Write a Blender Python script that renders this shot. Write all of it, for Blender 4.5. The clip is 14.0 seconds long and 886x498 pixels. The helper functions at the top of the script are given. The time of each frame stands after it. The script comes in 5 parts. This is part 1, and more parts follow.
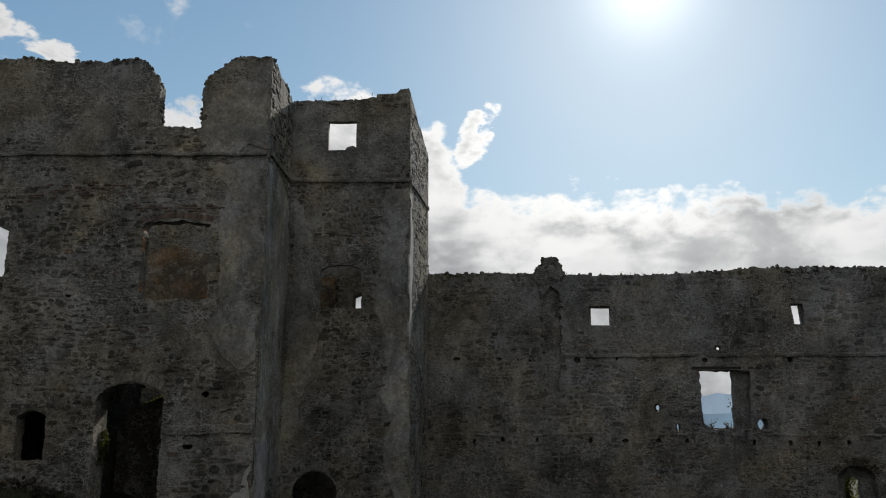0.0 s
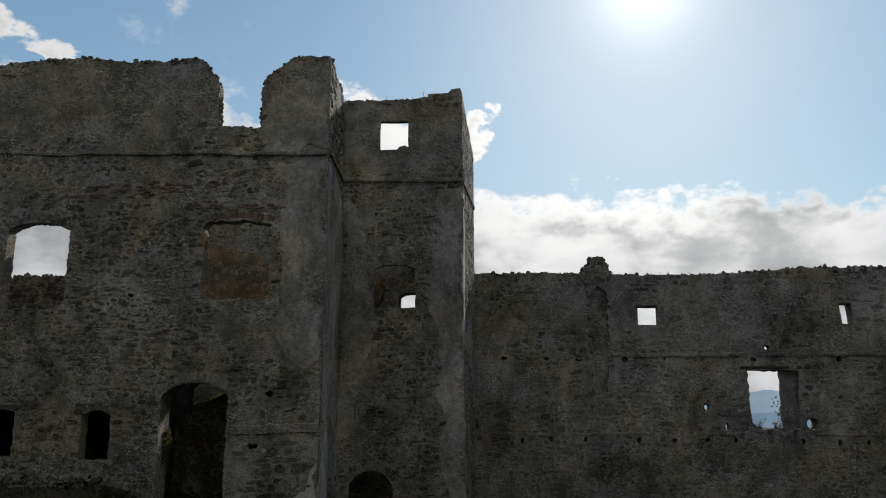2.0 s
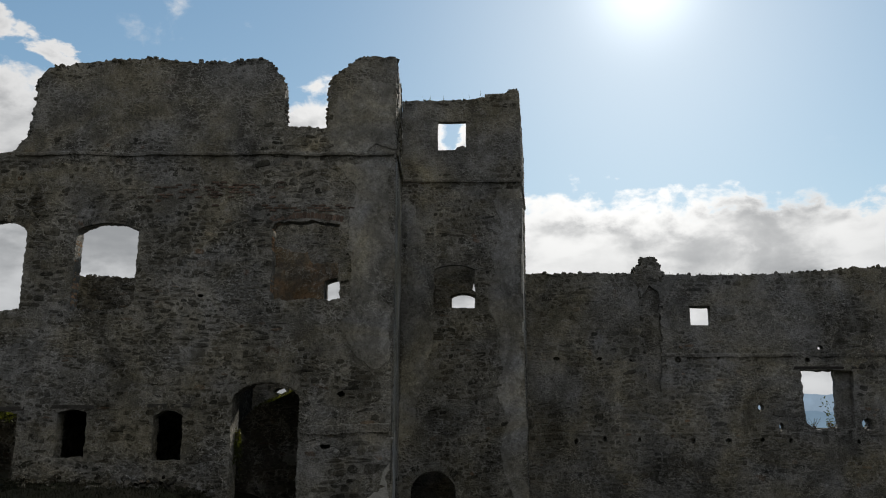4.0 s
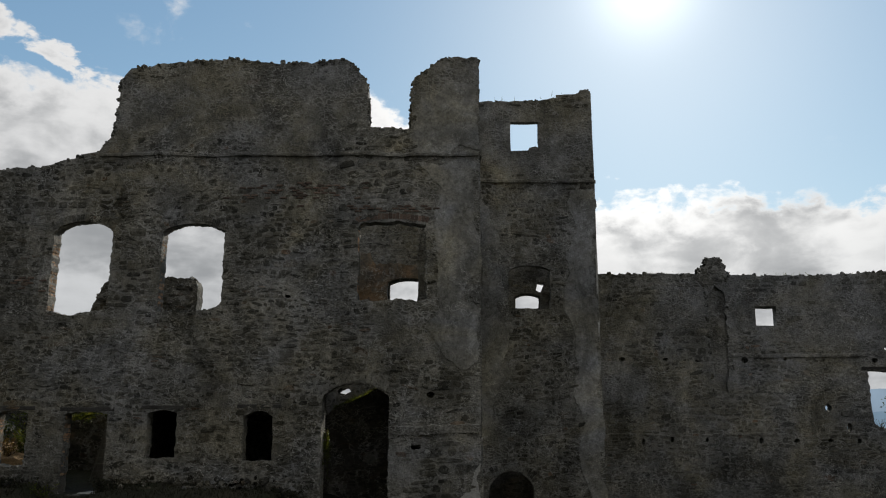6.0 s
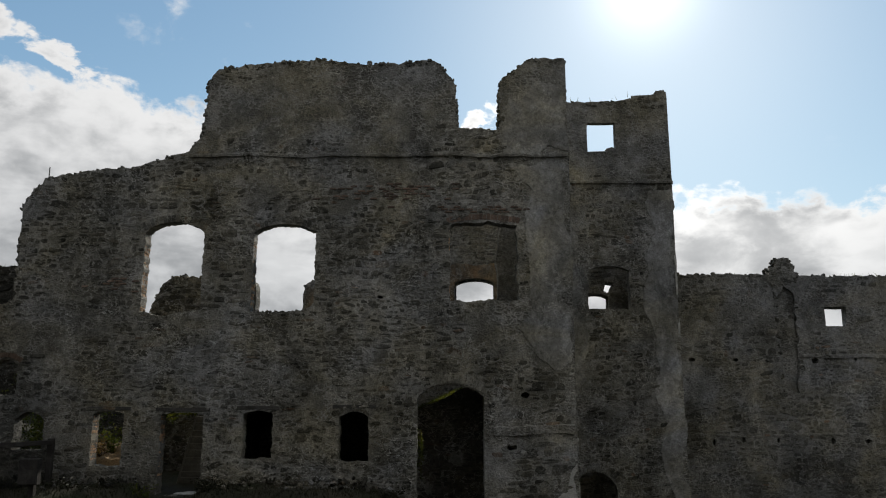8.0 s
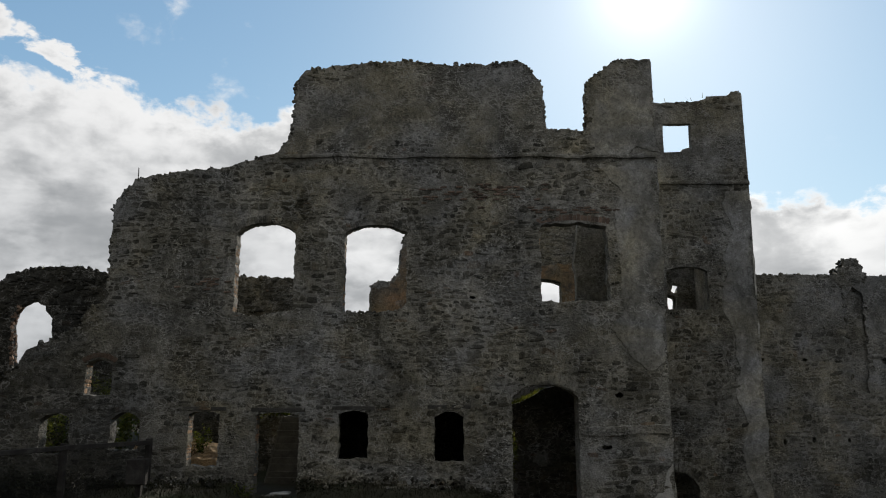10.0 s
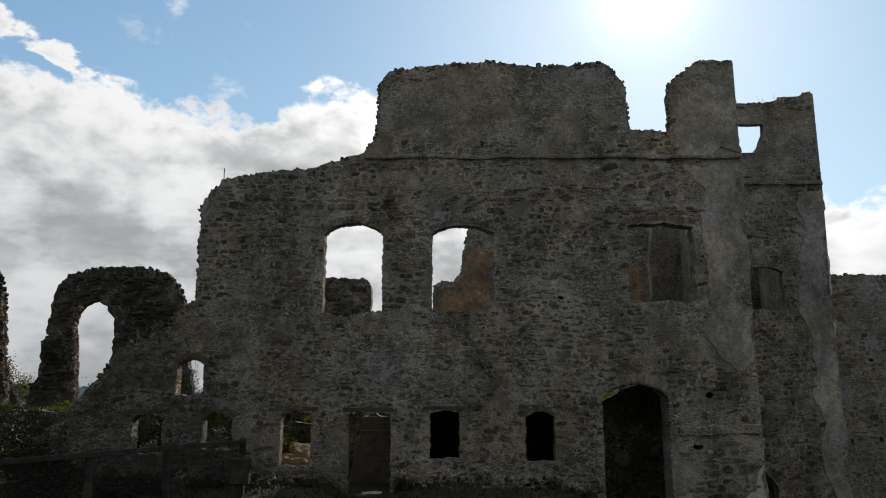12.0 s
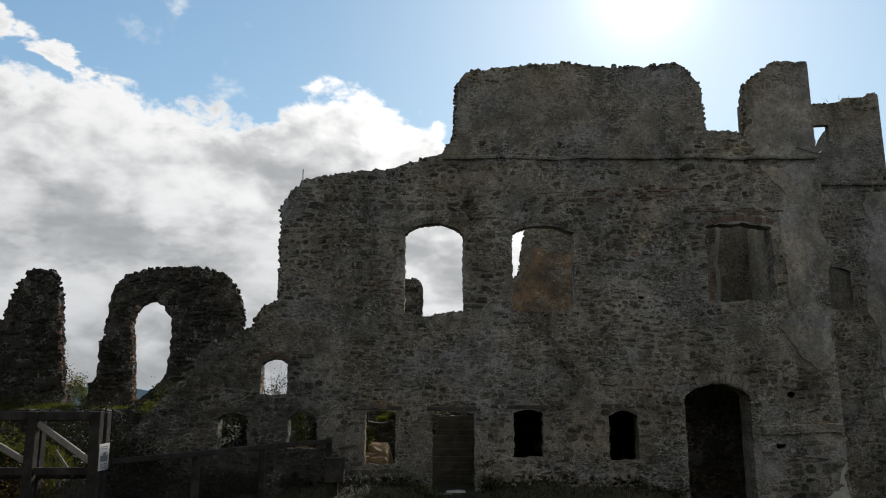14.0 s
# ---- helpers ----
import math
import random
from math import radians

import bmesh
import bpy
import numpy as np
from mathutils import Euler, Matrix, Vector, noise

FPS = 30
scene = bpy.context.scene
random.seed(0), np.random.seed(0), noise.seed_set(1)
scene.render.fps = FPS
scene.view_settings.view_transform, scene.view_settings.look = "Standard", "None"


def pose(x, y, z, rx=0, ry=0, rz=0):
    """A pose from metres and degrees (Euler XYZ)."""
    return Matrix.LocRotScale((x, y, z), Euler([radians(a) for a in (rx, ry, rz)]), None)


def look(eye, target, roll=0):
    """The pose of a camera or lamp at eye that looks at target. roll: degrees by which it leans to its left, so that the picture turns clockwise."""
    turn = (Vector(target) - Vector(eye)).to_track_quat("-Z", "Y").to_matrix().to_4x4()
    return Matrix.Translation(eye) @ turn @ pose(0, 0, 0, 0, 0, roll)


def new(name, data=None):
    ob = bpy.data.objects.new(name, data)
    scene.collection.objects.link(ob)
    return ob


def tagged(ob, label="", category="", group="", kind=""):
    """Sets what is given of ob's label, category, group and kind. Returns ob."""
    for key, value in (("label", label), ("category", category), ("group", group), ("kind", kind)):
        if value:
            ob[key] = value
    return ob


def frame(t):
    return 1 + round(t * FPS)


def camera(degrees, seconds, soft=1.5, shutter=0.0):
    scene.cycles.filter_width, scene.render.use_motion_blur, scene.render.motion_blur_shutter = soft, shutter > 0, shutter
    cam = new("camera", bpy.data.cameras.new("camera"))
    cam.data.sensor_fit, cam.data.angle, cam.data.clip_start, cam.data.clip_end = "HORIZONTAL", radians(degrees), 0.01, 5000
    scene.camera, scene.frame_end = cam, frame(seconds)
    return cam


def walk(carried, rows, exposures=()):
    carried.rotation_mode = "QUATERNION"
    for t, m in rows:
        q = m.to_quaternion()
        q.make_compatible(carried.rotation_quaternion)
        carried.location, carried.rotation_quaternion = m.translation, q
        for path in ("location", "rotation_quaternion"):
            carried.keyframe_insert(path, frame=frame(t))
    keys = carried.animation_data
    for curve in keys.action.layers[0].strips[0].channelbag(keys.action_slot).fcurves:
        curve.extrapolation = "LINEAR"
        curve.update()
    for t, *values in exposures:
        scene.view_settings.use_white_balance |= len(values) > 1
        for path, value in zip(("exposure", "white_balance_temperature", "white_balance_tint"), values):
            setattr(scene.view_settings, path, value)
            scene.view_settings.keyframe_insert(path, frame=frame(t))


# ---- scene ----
# ---- camera: a drone sliding to the left, always facing the same way ----
cam = camera(59.0, 14.0, soft=1.1)
PITCH = 10.59
ROWS = [
    (0.0, 0.0, -22.301, 2.654), (0.5, -0.408, -22.303, 2.647), (1.0, -0.852, -22.305, 2.643),
    (1.5, -1.301, -22.307, 2.640), (2.0, -1.778, -22.309, 2.639), (2.5, -2.225, -22.311, 2.640),
    (5.0, -4.940, -22.328, 2.655), (5.5, -5.568, -22.333, 2.659), (6.0, -6.250, -22.339, 2.663),
    (6.5, -6.903, -22.346, 2.667), (7.0, -7.575, -22.354, 2.671), (7.5, -8.220, -22.363, 2.675),
    (8.0, -8.890, -22.373, 2.678), (10.5, -12.178, -22.449, 2.684), (11.0, -12.825, -22.469, 2.683),
    (11.5, -13.435, -22.492, 2.681), (12.0, -14.060, -22.517, 2.679), (12.5, -14.665, -22.544, 2.675),
    (13.0, -15.290, -22.573, 2.671), (13.5, -15.866, -22.605, 2.667), (14.0, -16.400, -22.639, 2.662),
]
walk(cam, [(t, pose(x, y, z, 90 + PITCH, 0, 0)) for t, x, y, z in ROWS],
     exposures=[(0.0, -0.14), (5.0, -0.1), (8.0, 0.0), (11.0, 0.12), (14.0, 0.16)])

# ---- light: low sun behind the ruin, a broken cloud deck ----
SUN_AZ, SUN_EL = radians(15.6), radians(28.5)
SUN_DIR = Vector((math.sin(SUN_AZ) * math.cos(SUN_EL), math.cos(SUN_AZ) * math.cos(SUN_EL), math.sin(SUN_EL)))
sun = new("sun", bpy.data.lights.new("sun", "SUN"))
sun.data.energy, sun.data.angle, sun.data.color = 3.2, radians(0.53), (1.0, 0.93, 0.82)
sun.matrix_world = look(SUN_DIR * 100, (0, 0, 0))


class Nodes:
    """A short hand for node trees."""

    def __init__(self, tree):
        self.tree = tree
        tree.nodes.clear()

    def add(self, kind, inputs=()):
        n = self.tree.nodes.new(kind)
        for k, v in dict(inputs).items():
            s = n.inputs[k]
            if hasattr(v, "is_linked"):
                self.tree.links.new(v, s)
            else:
                s.default_value = v
        return n

    def math(self, op, a, b=0.0, c=0.0, clamp=False):
        n = self.add("ShaderNodeMath", {0: a, 1: b, 2: c})
        n.operation, n.use_clamp = op, clamp
        return n.outputs[0]

    def vmath(self, op, a, b=(0, 0, 0)):
        n = self.add("ShaderNodeVectorMath", {0: a, 1: b})
        n.operation = op
        if op == "SCALE":
            n.inputs["Scale"].default_value = 0.55
        return n

    def mix(self, f, a, b, blend="MIX"):
        n = self.add("ShaderNodeMix")
        n.data_type, n.blend_type = "RGBA", blend
        for k, v in ((0, f), (6, a), (7, b)):
            if hasattr(v, "is_linked"):
                self.tree.links.new(v, n.inputs[k])
            else:
                n.inputs[k].default_value = v
        return n.outputs[2]

    def ramp(self, f, stops, mode="LINEAR"):
        n = self.add("ShaderNodeValToRGB", {0: f})
        n.color_ramp.interpolation = mode
        e = n.color_ramp.elements
        while len(e) < len(stops):
            e.new(0.5)
        for k, (p, col) in zip(e, stops):
            k.position = p
            k.color = (*col, 1) if hasattr(col, "__len__") else (col, col, col, 1)
        return n.outputs[0]

    def smooth(self, v, lo, hi):
        n = self.add("ShaderNodeMapRange", {0: v, 1: lo, 2: hi, 3: 0.0, 4: 1.0})
        n.interpolation_type = "SMOOTHSTEP"
        return n.outputs[0]

    def noise(self, vec, scale, detail=4.0, rough=0.55, dist=0.0):
        n = self.add("ShaderNodeTexNoise", {"Vector": vec, "Scale": scale, "Detail": detail, "Roughness": rough, "Distortion": dist})
        return n.outputs[0]


def build_world():
    w = bpy.data.worlds.new("sky")
    scene.world = w
    w.use_nodes = True
    N = Nodes(w.node_tree)
    d = N.add("ShaderNodeTexCoord").outputs["Generated"]
    xyz = N.add("ShaderNodeSeparateXYZ", {0: d}).outputs
    tex = N.add("ShaderNodeTexSky")
    tex.sky_type, tex.sun_disc, tex.sun_elevation, tex.sun_rotation = "NISHITA", False, SUN_EL, SUN_AZ
    tex.air_density, tex.dust_density, tex.ozone_density, tex.altitude = 1.0, 0.25, 1.0, 600
    sky = tex.outputs[0]
    sky = N.mix(1.0, sky, (0.135, 0.165, 0.176, 1), "MULTIPLY")
    sky = N.vmath("DIVIDE", sky, N.vmath("ADD", N.vmath("SCALE", sky).outputs[0], (1, 1, 1)).outputs[0]).outputs[0]
    az = N.math("ARCTAN2", xyz[0], xyz[1])
    el = N.math("ARCSINE", xyz[2])
    # the height of the cloud deck's upper edge, by bearing (0 .. 1 stands for -32 .. 32 degrees)
    f = N.math("MULTIPLY_ADD", az, 1 / radians(64), 0.5, clamp=True)
    edge = N.ramp(f, [(0.0, 0.707), (0.10, 0.70), (0.21, 0.677), (0.30, 0.66), (0.35, 0.75), (0.41, 0.735), (0.45, 0.69), (0.495, 0.66), (0.53, 0.485), (0.70, 0.48), (0.83, 0.455), (1.0, 0.42)])
    edge = N.math("MULTIPLY", edge, radians(30))
    uv = N.add("ShaderNodeCombineXYZ", {0: az, 1: N.math("MULTIPLY", el, 1.5), 2: 0.0}).outputs[0]
    big = N.noise(uv, 5.0, 3, 0.5)
    fluff = N.noise(uv, 15.0, 8, 0.58, 0.25)
    fine = N.noise(uv, 34.0, 6, 0.6, 0.2)
    h = N.math("SUBTRACT", edge, el)
    h = N.math("ADD", h, N.math("MULTIPLY", N.math("SUBTRACT", fluff, 0.5), 0.12))
    h = N.math("ADD", h, N.math("MULTIPLY", N.math("SUBTRACT", fine, 0.5), 0.06))
    u2 = N.math("MULTIPLY", N.math("ADD", az, radians(29.5)), 1 / radians(5.5))
    v2 = N.math("MULTIPLY", N.math("SUBTRACT", el, N.math("MULTIPLY_ADD", az, -0.45, radians(9.6))), 1 / radians(1.5))
    q2 = N.math("ADD", N.math("MULTIPLY", u2, u2), N.math("MULTIPLY", v2, v2))
    h2 = N.math("MULTIPLY_ADD", q2, -0.05, N.math("MULTIPLY_ADD", fluff, 0.3, -0.115))
    h = N.math("MAXIMUM", h, h2)
    u3 = N.math("MULTIPLY", N.math("SUBTRACT", az, radians(2.6)), 1 / radians(2.0))
    v3 = N.math("MULTIPLY", N.math("SUBTRACT", el, N.math("MULTIPLY_ADD", az, 0.8, radians(16.6))), 1 / radians(1.9))
    q3 = N.math("ADD", N.math("MULTIPLY", u3, u3), N.math("MULTIPLY", v3, v3))
    h3 = N.math("MULTIPLY_ADD", q3, -0.05, N.math("MULTIPLY_ADD", fluff, 0.3, -0.113))
    h = N.math("MAXIMUM", h, h3)
    cover = N.smooth(h, -0.004, 0.02)
    dot = N.vmath("DOT_PRODUCT", d, tuple(SUN_DIR)).outputs["Value"]
    wisps = N.math("MULTIPLY", N.smooth(N.math("ADD", N.math("MULTIPLY", fluff, 0.5), N.math("MULTIPLY", big, 0.5)), 0.56, 0.70), 0.75)
    wisps = N.math("MULTIPLY", wisps, N.smooth(dot, 0.975, 0.90))
    cover = N.math("MAXIMUM", cover, wisps)
    # broken cloud over the rest of the sky
    away = N.math("MULTIPLY", N.smooth(dot, 0.62, 0.34), N.smooth(N.noise(d, 2.2, 7, 0.55, 0.2), 0.30, 0.44))
    cover = N.math("MAXIMUM", cover, away)
    # thin edges shine, thick middles are grey
    thick = N.smooth(N.math("ADD", h, N.math("MULTIPLY", N.math("SUBTRACT", big, 0.5), 0.12)), 0.006, 0.055)
    lump = N.smooth(N.math("ADD", N.math("MULTIPLY", fluff, 0.3), N.math("MULTIPLY", N.noise(N.vmath("MULTIPLY", uv, (1, 1.1, 1)).outputs[0], 5.6, 4, 0.5, 0.15), 0.7)), 0.38, 0.63)
    streak = N.noise(N.vmath("MULTIPLY", uv, (1, 2.1, 1)).outputs[0], 6.5, 5, 0.5, 0.1)
    streak = N.math("MULTIPLY", N.smooth(streak, 0.42, 0.58), N.smooth(el, radians(19), radians(11)))
    lump = N.math("MULTIPLY_ADD", streak, 0.3, N.math("MULTIPLY", lump, 0.85), clamp=True)
    lump = N.math("MULTIPLY_ADD", fine, 0.35, N.math("SUBTRACT", lump, 0.17), clamp=True)
    grey = N.math("MULTIPLY", thick, N.smooth(lump, 0.0, 1.15))
    near = N.math("POWER", N.math("MAXIMUM", dot, 0.0), 14.0)
    low = N.smooth(el, radians(3), radians(21))
    white = N.mix(near, N.mix(low, (0.62, 0.635, 0.65, 1), (0.82, 0.82, 0.82, 1)), (1.3, 1.29, 1.26, 1))
    dark = N.mix(near, (0.32, 0.333, 0.347, 1), (0.50, 0.51, 0.52, 1))
    cloud = N.mix(grey, white, dark)
    back = N.smooth(dot, -0.2, 0.85)
    cloud = N.mix(back, N.mix(1.0, cloud, (0.48, 0.49, 0.51, 1), "MULTIPLY"), cloud)
    col = N.mix(cover, sky, cloud)
    # the bright ring of scattered light round the sun
    ring = N.math("ADD", N.math("MULTIPLY", N.math("POWER", N.math("MAXIMUM", dot, 0.0), 560.0), 0.5),
                  N.math("MULTIPLY", N.math("POWER", N.math("MAXIMUM", dot, 0.0), 34.0), 0.20))
    glow = N.mix(1.0, (1.0, 0.98, 0.93, 1), ring, "MULTIPLY")
    col = N.mix(1.0, col, glow, "ADD")
    bg = N.add("ShaderNodeBackground", {"Color": col, "Strength": 1.0})
    out = N.add("ShaderNodeOutputWorld")
    w.node_tree.links.new(bg.outputs[0], out.inputs[0])


build_world()


# ---- materials ----
def material(name, colours, rough=0.9, scale=3.0, grain=40.0, bump=0.4, spread="none", coords="Object", metal=0.0, stains=None, cells=0.0, weather=False, leafy=False, smear=0.0):
    """Rough natural surface: colours mixed at two scales, with relief. spread: none, object or island variation."""
    m = bpy.data.materials.new(name)
    m.use_nodes = True
    N = Nodes(m.node_tree)
    p = N.add("ShaderNodeNewGeometry").outputs["Position"] if coords == "World" else N.add("ShaderNodeTexCoord").outputs[coords]
    a = N.noise(p, scale, 5, 0.6, 0.4)
    b = N.noise(p, grain, 4, 0.65)
    stops = [(0.3 + 0.4 * i / max(1, len(colours) - 1), c) for i, c in enumerate(colours)]
    col = N.ramp(a, stops)
    g = N.ramp(b, [(0.25, 0.55), (0.5, 1.0), (0.8, 1.35)])
    col = N.mix(0.8, col, g, "MULTIPLY")
    if spread != "none":
        r = (N.add("ShaderNodeObjectInfo").outputs["Random"] if spread == "object" else N.add("ShaderNodeNewGeometry").outputs["Random Per Island"])
        tone = N.ramp(r, [(0.0, (0.5, 0.51, 0.5)), (0.3, (0.78, 0.78, 0.75)), (0.65, (1.0, 0.99, 0.94)), (0.9, (1.25, 1.22, 1.15)), (0.96, (1.5, 1.47, 1.4)), (1.0, (1.35, 1.0, 0.82))])
        col = N.mix(1.0, col, tone, "MULTIPLY")
    if weather:
        w = N.add("ShaderNodeNewGeometry").outputs["Position"]
        v = N.noise(N.vmath("MULTIPLY", w, (0.5, 0.5, 0.33)).outputs[0], 1.0, 7, 0.62, 0.6)
        col = N.mix(1.0, col, N.ramp(v, [(0.33, (0.38, 0.38, 0.355)), (0.46, (0.86, 0.855, 0.82)), (0.56, (1.2, 1.19, 1.16)), (0.69, (1.8, 1.75, 1.66))]), "MULTIPLY")
        lime = N.math("MULTIPLY", N.smooth(N.noise(w, 1.1, 9, 0.72, 0.8), 0.555, 0.60), 0.45)
        col = N.mix(lime, col, (0.34, 0.332, 0.31, 1))
        if smear:
            # mortar smeared over the faces and edges of the stones
            cov = N.math("ADD", N.math("MULTIPLY", N.noise(w, 3.4, 6, 0.7, 0.9), 0.6), N.math("MULTIPLY", N.noise(w, 0.8, 4, 0.6, 0.5), 0.4))
            tone2 = N.ramp(N.noise(w, 1.3, 5, 0.6, 0.4), [(0.3, (0.145, 0.141, 0.128)), (0.5, (0.225, 0.219, 0.2)), (0.7, (0.31, 0.302, 0.278))])
            col = N.mix(N.math("MULTIPLY", N.smooth(cov, 0.505, 0.575), smear), col, tone2)
        # crusts of lime left in thin branching lines
        ridge_n = N.math("ABSOLUTE", N.math("SUBTRACT", N.noise(N.vmath("MULTIPLY", w, (1, 1, 1.35)).outputs[0], 4.2, 3, 0.55, 0.9), 0.5))
        crust = N.math("MULTIPLY", N.smooth(ridge_n, 0.028, 0.006), N.smooth(N.noise(w, 0.75, 5, 0.6, 0.6), 0.47, 0.60))
        col = N.mix(N.math("MULTIPLY", crust, 0.8), col, (0.46, 0.45, 0.415, 1))
        # olive lichened stretches and cool grey ones
        tint = N.noise(N.vmath("MULTIPLY", w, (0.8, 0.8, 1.1)).outputs[0], 0.45, 5, 0.6, 0.5)
        col = N.mix(1.0, col, N.ramp(tint, [(0.36, (1.06, 1.0, 0.82)), (0.5, (1.0, 0.99, 0.95)), (0.62, (0.97, 1.0, 1.07))]), "MULTIPLY")
        rust = N.math("MULTIPLY", N.smooth(N.noise(w, 0.7, 6, 0.65, 0.6), 0.66, 0.74), 0.4)
        col = N.mix(rust, col, (0.21, 0.14, 0.10, 1))
        # stones toned darker towards the low, collapsed west end, edge broken by noise
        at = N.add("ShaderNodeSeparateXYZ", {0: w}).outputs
        west_tone = N.math("MULTIPLY_ADD", N.noise(w, 0.55, 6, 0.62, 0.6), 7.0, N.math("MULTIPLY_ADD", at[2], -1.0, N.math("MULTIPLY", at[0], -1.0)))
        col = N.mix(N.math("MULTIPLY", N.smooth(west_tone, 17.5, 23.4), 0.62), col, (0.03, 0.03, 0.026, 1))
        f2 = N.noise(w, 9.0, 4, 0.7, 0.3)
        col = N.mix(0.85, col, N.ramp(f2, [(0.34, (0.5, 0.5, 0.48)), (0.47, (0.95, 0.95, 0.93)), (0.58, (1.08, 1.08, 1.08)), (0.68, (1.5, 1.48, 1.44))]), "MULTIPLY")
    if stains:
        s = N.smooth(N.noise(p, stains[0], 6, 0.65, 0.8), 0.5, 0.68)
        col = N.mix(N.math("MULTIPLY", s, stains[2]), col, (*stains[1], 1))
    hgt = N.math("ADD", N.math("MULTIPLY", b, 0.6), N.noise(p, grain * 0.25, 5, 0.6))
    if cells:
        # small stones and gaps that show through thin plaster
        wob = N.vmath("ADD", p, N.vmath("MULTIPLY", N.add("ShaderNodeTexNoise", {"Vector": p, "Scale": 4.0, "Detail": 3.0}).outputs[1], (0.35, 0.25, 0.35)).outputs[0]).outputs[0]
        vor = N.add("ShaderNodeTexVoronoi", {"Vector": N.vmath("MULTIPLY", wob, (1, 1.7, 1)).outputs[0], "Scale": cells})
        vor.feature = "DISTANCE_TO_EDGE"
        pit = N.math("MULTIPLY", N.smooth(vor.outputs[0], 0.08, 0.22), N.smooth(N.noise(p, 0.9, 5, 0.65, 0.5), 0.44, 0.60))
        col = N.mix(N.math("MULTIPLY", pit, 0.55), col, (0.085, 0.08, 0.066, 1))
        vein = N.math("MULTIPLY", N.smooth(vor.outputs[0], 0.10, 0.02), N.smooth(N.noise(p, 1.7, 5, 0.65, 0.5), 0.46, 0.60))
        col = N.mix(N.math("MULTIPLY", vein, 0.5), col, (0.42, 0.41, 0.38, 1))
        hgt = N.math("SUBTRACT", hgt, N.math("MULTIPLY", pit, 0.5))
    bp = N.add("ShaderNodeBump", {"Height": hgt, "Strength": bump, "Distance": 0.04})
    if leafy:
        thin = N.add("ShaderNodeBsdfTranslucent", {"Color": N.mix(1.0, col, (1.25, 1.1, 0.5, 1), "MULTIPLY")})
    sh = N.add("ShaderNodeBsdfPrincipled", {"Base Color": col, "Roughness": rough, "Metallic": metal, "Normal": bp.outputs[0], "Specular IOR Level": 0.2})
    out = N.add("ShaderNodeOutputMaterial")
    if leafy:
        sh = N.add("ShaderNodeMixShader", {0: 0.55, 1: sh.outputs[0], 2: thin.outputs[0]})
    m.node_tree.links.new(sh.outputs[0], out.inputs[0])
    return m


STONE_TONES = [(0.062, 0.06, 0.054), (0.10, 0.097, 0.088), (0.165, 0.16, 0.145)]
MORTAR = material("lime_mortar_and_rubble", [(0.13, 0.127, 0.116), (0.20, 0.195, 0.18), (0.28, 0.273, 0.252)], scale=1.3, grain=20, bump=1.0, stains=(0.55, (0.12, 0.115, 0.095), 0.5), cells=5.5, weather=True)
PLASTER = material("old_plaster", [(0.205, 0.202, 0.193), (0.26, 0.256, 0.246), (0.315, 0.311, 0.298)], scale=1.6, grain=18, bump=0.4, stains=(1.1, (0.15, 0.145, 0.13), 0.6), weather=True)
STONE_ONE = material("rubble_stone", STONE_TONES, scale=5, grain=45, bump=0.6, spread="object", weather=True, smear=0.85)
STONE_MANY = material("rubble_stone_joined", STONE_TONES, scale=5, grain=45, bump=0.6, spread="island", weather=True, smear=0.85)
# darker copies of mortar and rubble; in the rooms their tone stands for shade
DARK_MORTAR = material("darker_mortar", [(0.05, 0.048, 0.042), (0.085, 0.081, 0.072), (0.13, 0.125, 0.112)], scale=1.5, grain=20, bump=1.0, cells=5.0, weather=True)
DARK_STONE = material("darker_stone", [(0.045, 0.043, 0.038), (0.07, 0.067, 0.06), (0.12, 0.114, 0.10)], scale=5, grain=45, bump=0.9, spread="island", weather=True)
DARK_SINGLE = material("darker_stone_single", [(0.045, 0.043, 0.038), (0.07, 0.067, 0.06), (0.12, 0.114, 0.10)], scale=5, grain=45, bump=0.9, spread="object", weather=True)
REAR_TONES = [(0.105, 0.104, 0.10), (0.145, 0.143, 0.137), (0.19, 0.188, 0.18)]
REAR_ONE = material("curtain_stone", REAR_TONES, scale=5, grain=45, bump=0.6, spread="object", weather=True, smear=0.9)
REAR_MANY = material("curtain_stone_joined", REAR_TONES, scale=5, grain=45, bump=0.6, spread="island", weather=True, smear=0.9)
REAR_MORTAR = material("curtain_mortar", [(0.16, 0.158, 0.152), (0.21, 0.208, 0.20), (0.26, 0.257, 0.248)], scale=1.3, grain=20, bump=0.8, stains=(0.55, (0.11, 0.107, 0.098), 0.5), cells=5.5, weather=True)
LINTEL = material("silvered_lintel_timber", [(0.045, 0.043, 0.038), (0.07, 0.067, 0.06), (0.105, 0.10, 0.09)], rough=0.85, scale=2.5, grain=50, bump=0.4)
WARM = material("warm_rubble", [(0.18, 0.12, 0.09), (0.28, 0.19, 0.14), (0.38, 0.29, 0.23)], scale=4, grain=50, bump=0.6, spread="island")
BRICK = material("weathered_brick", [(0.10, 0.075, 0.058), (0.15, 0.105, 0.08), (0.19, 0.15, 0.12)], scale=4, grain=60, bump=0.5, spread="island")
BRICK_ONE = material("reddish_brick", [(0.15, 0.112, 0.092), (0.19, 0.138, 0.112), (0.22, 0.175, 0.15)], scale=4, grain=60, bump=0.5, spread="object")
JAMB = material("warm_brick", [(0.30, 0.18, 0.115), (0.42, 0.28, 0.18), (0.50, 0.38, 0.27)], scale=4, grain=60, bump=0.5, spread="object")
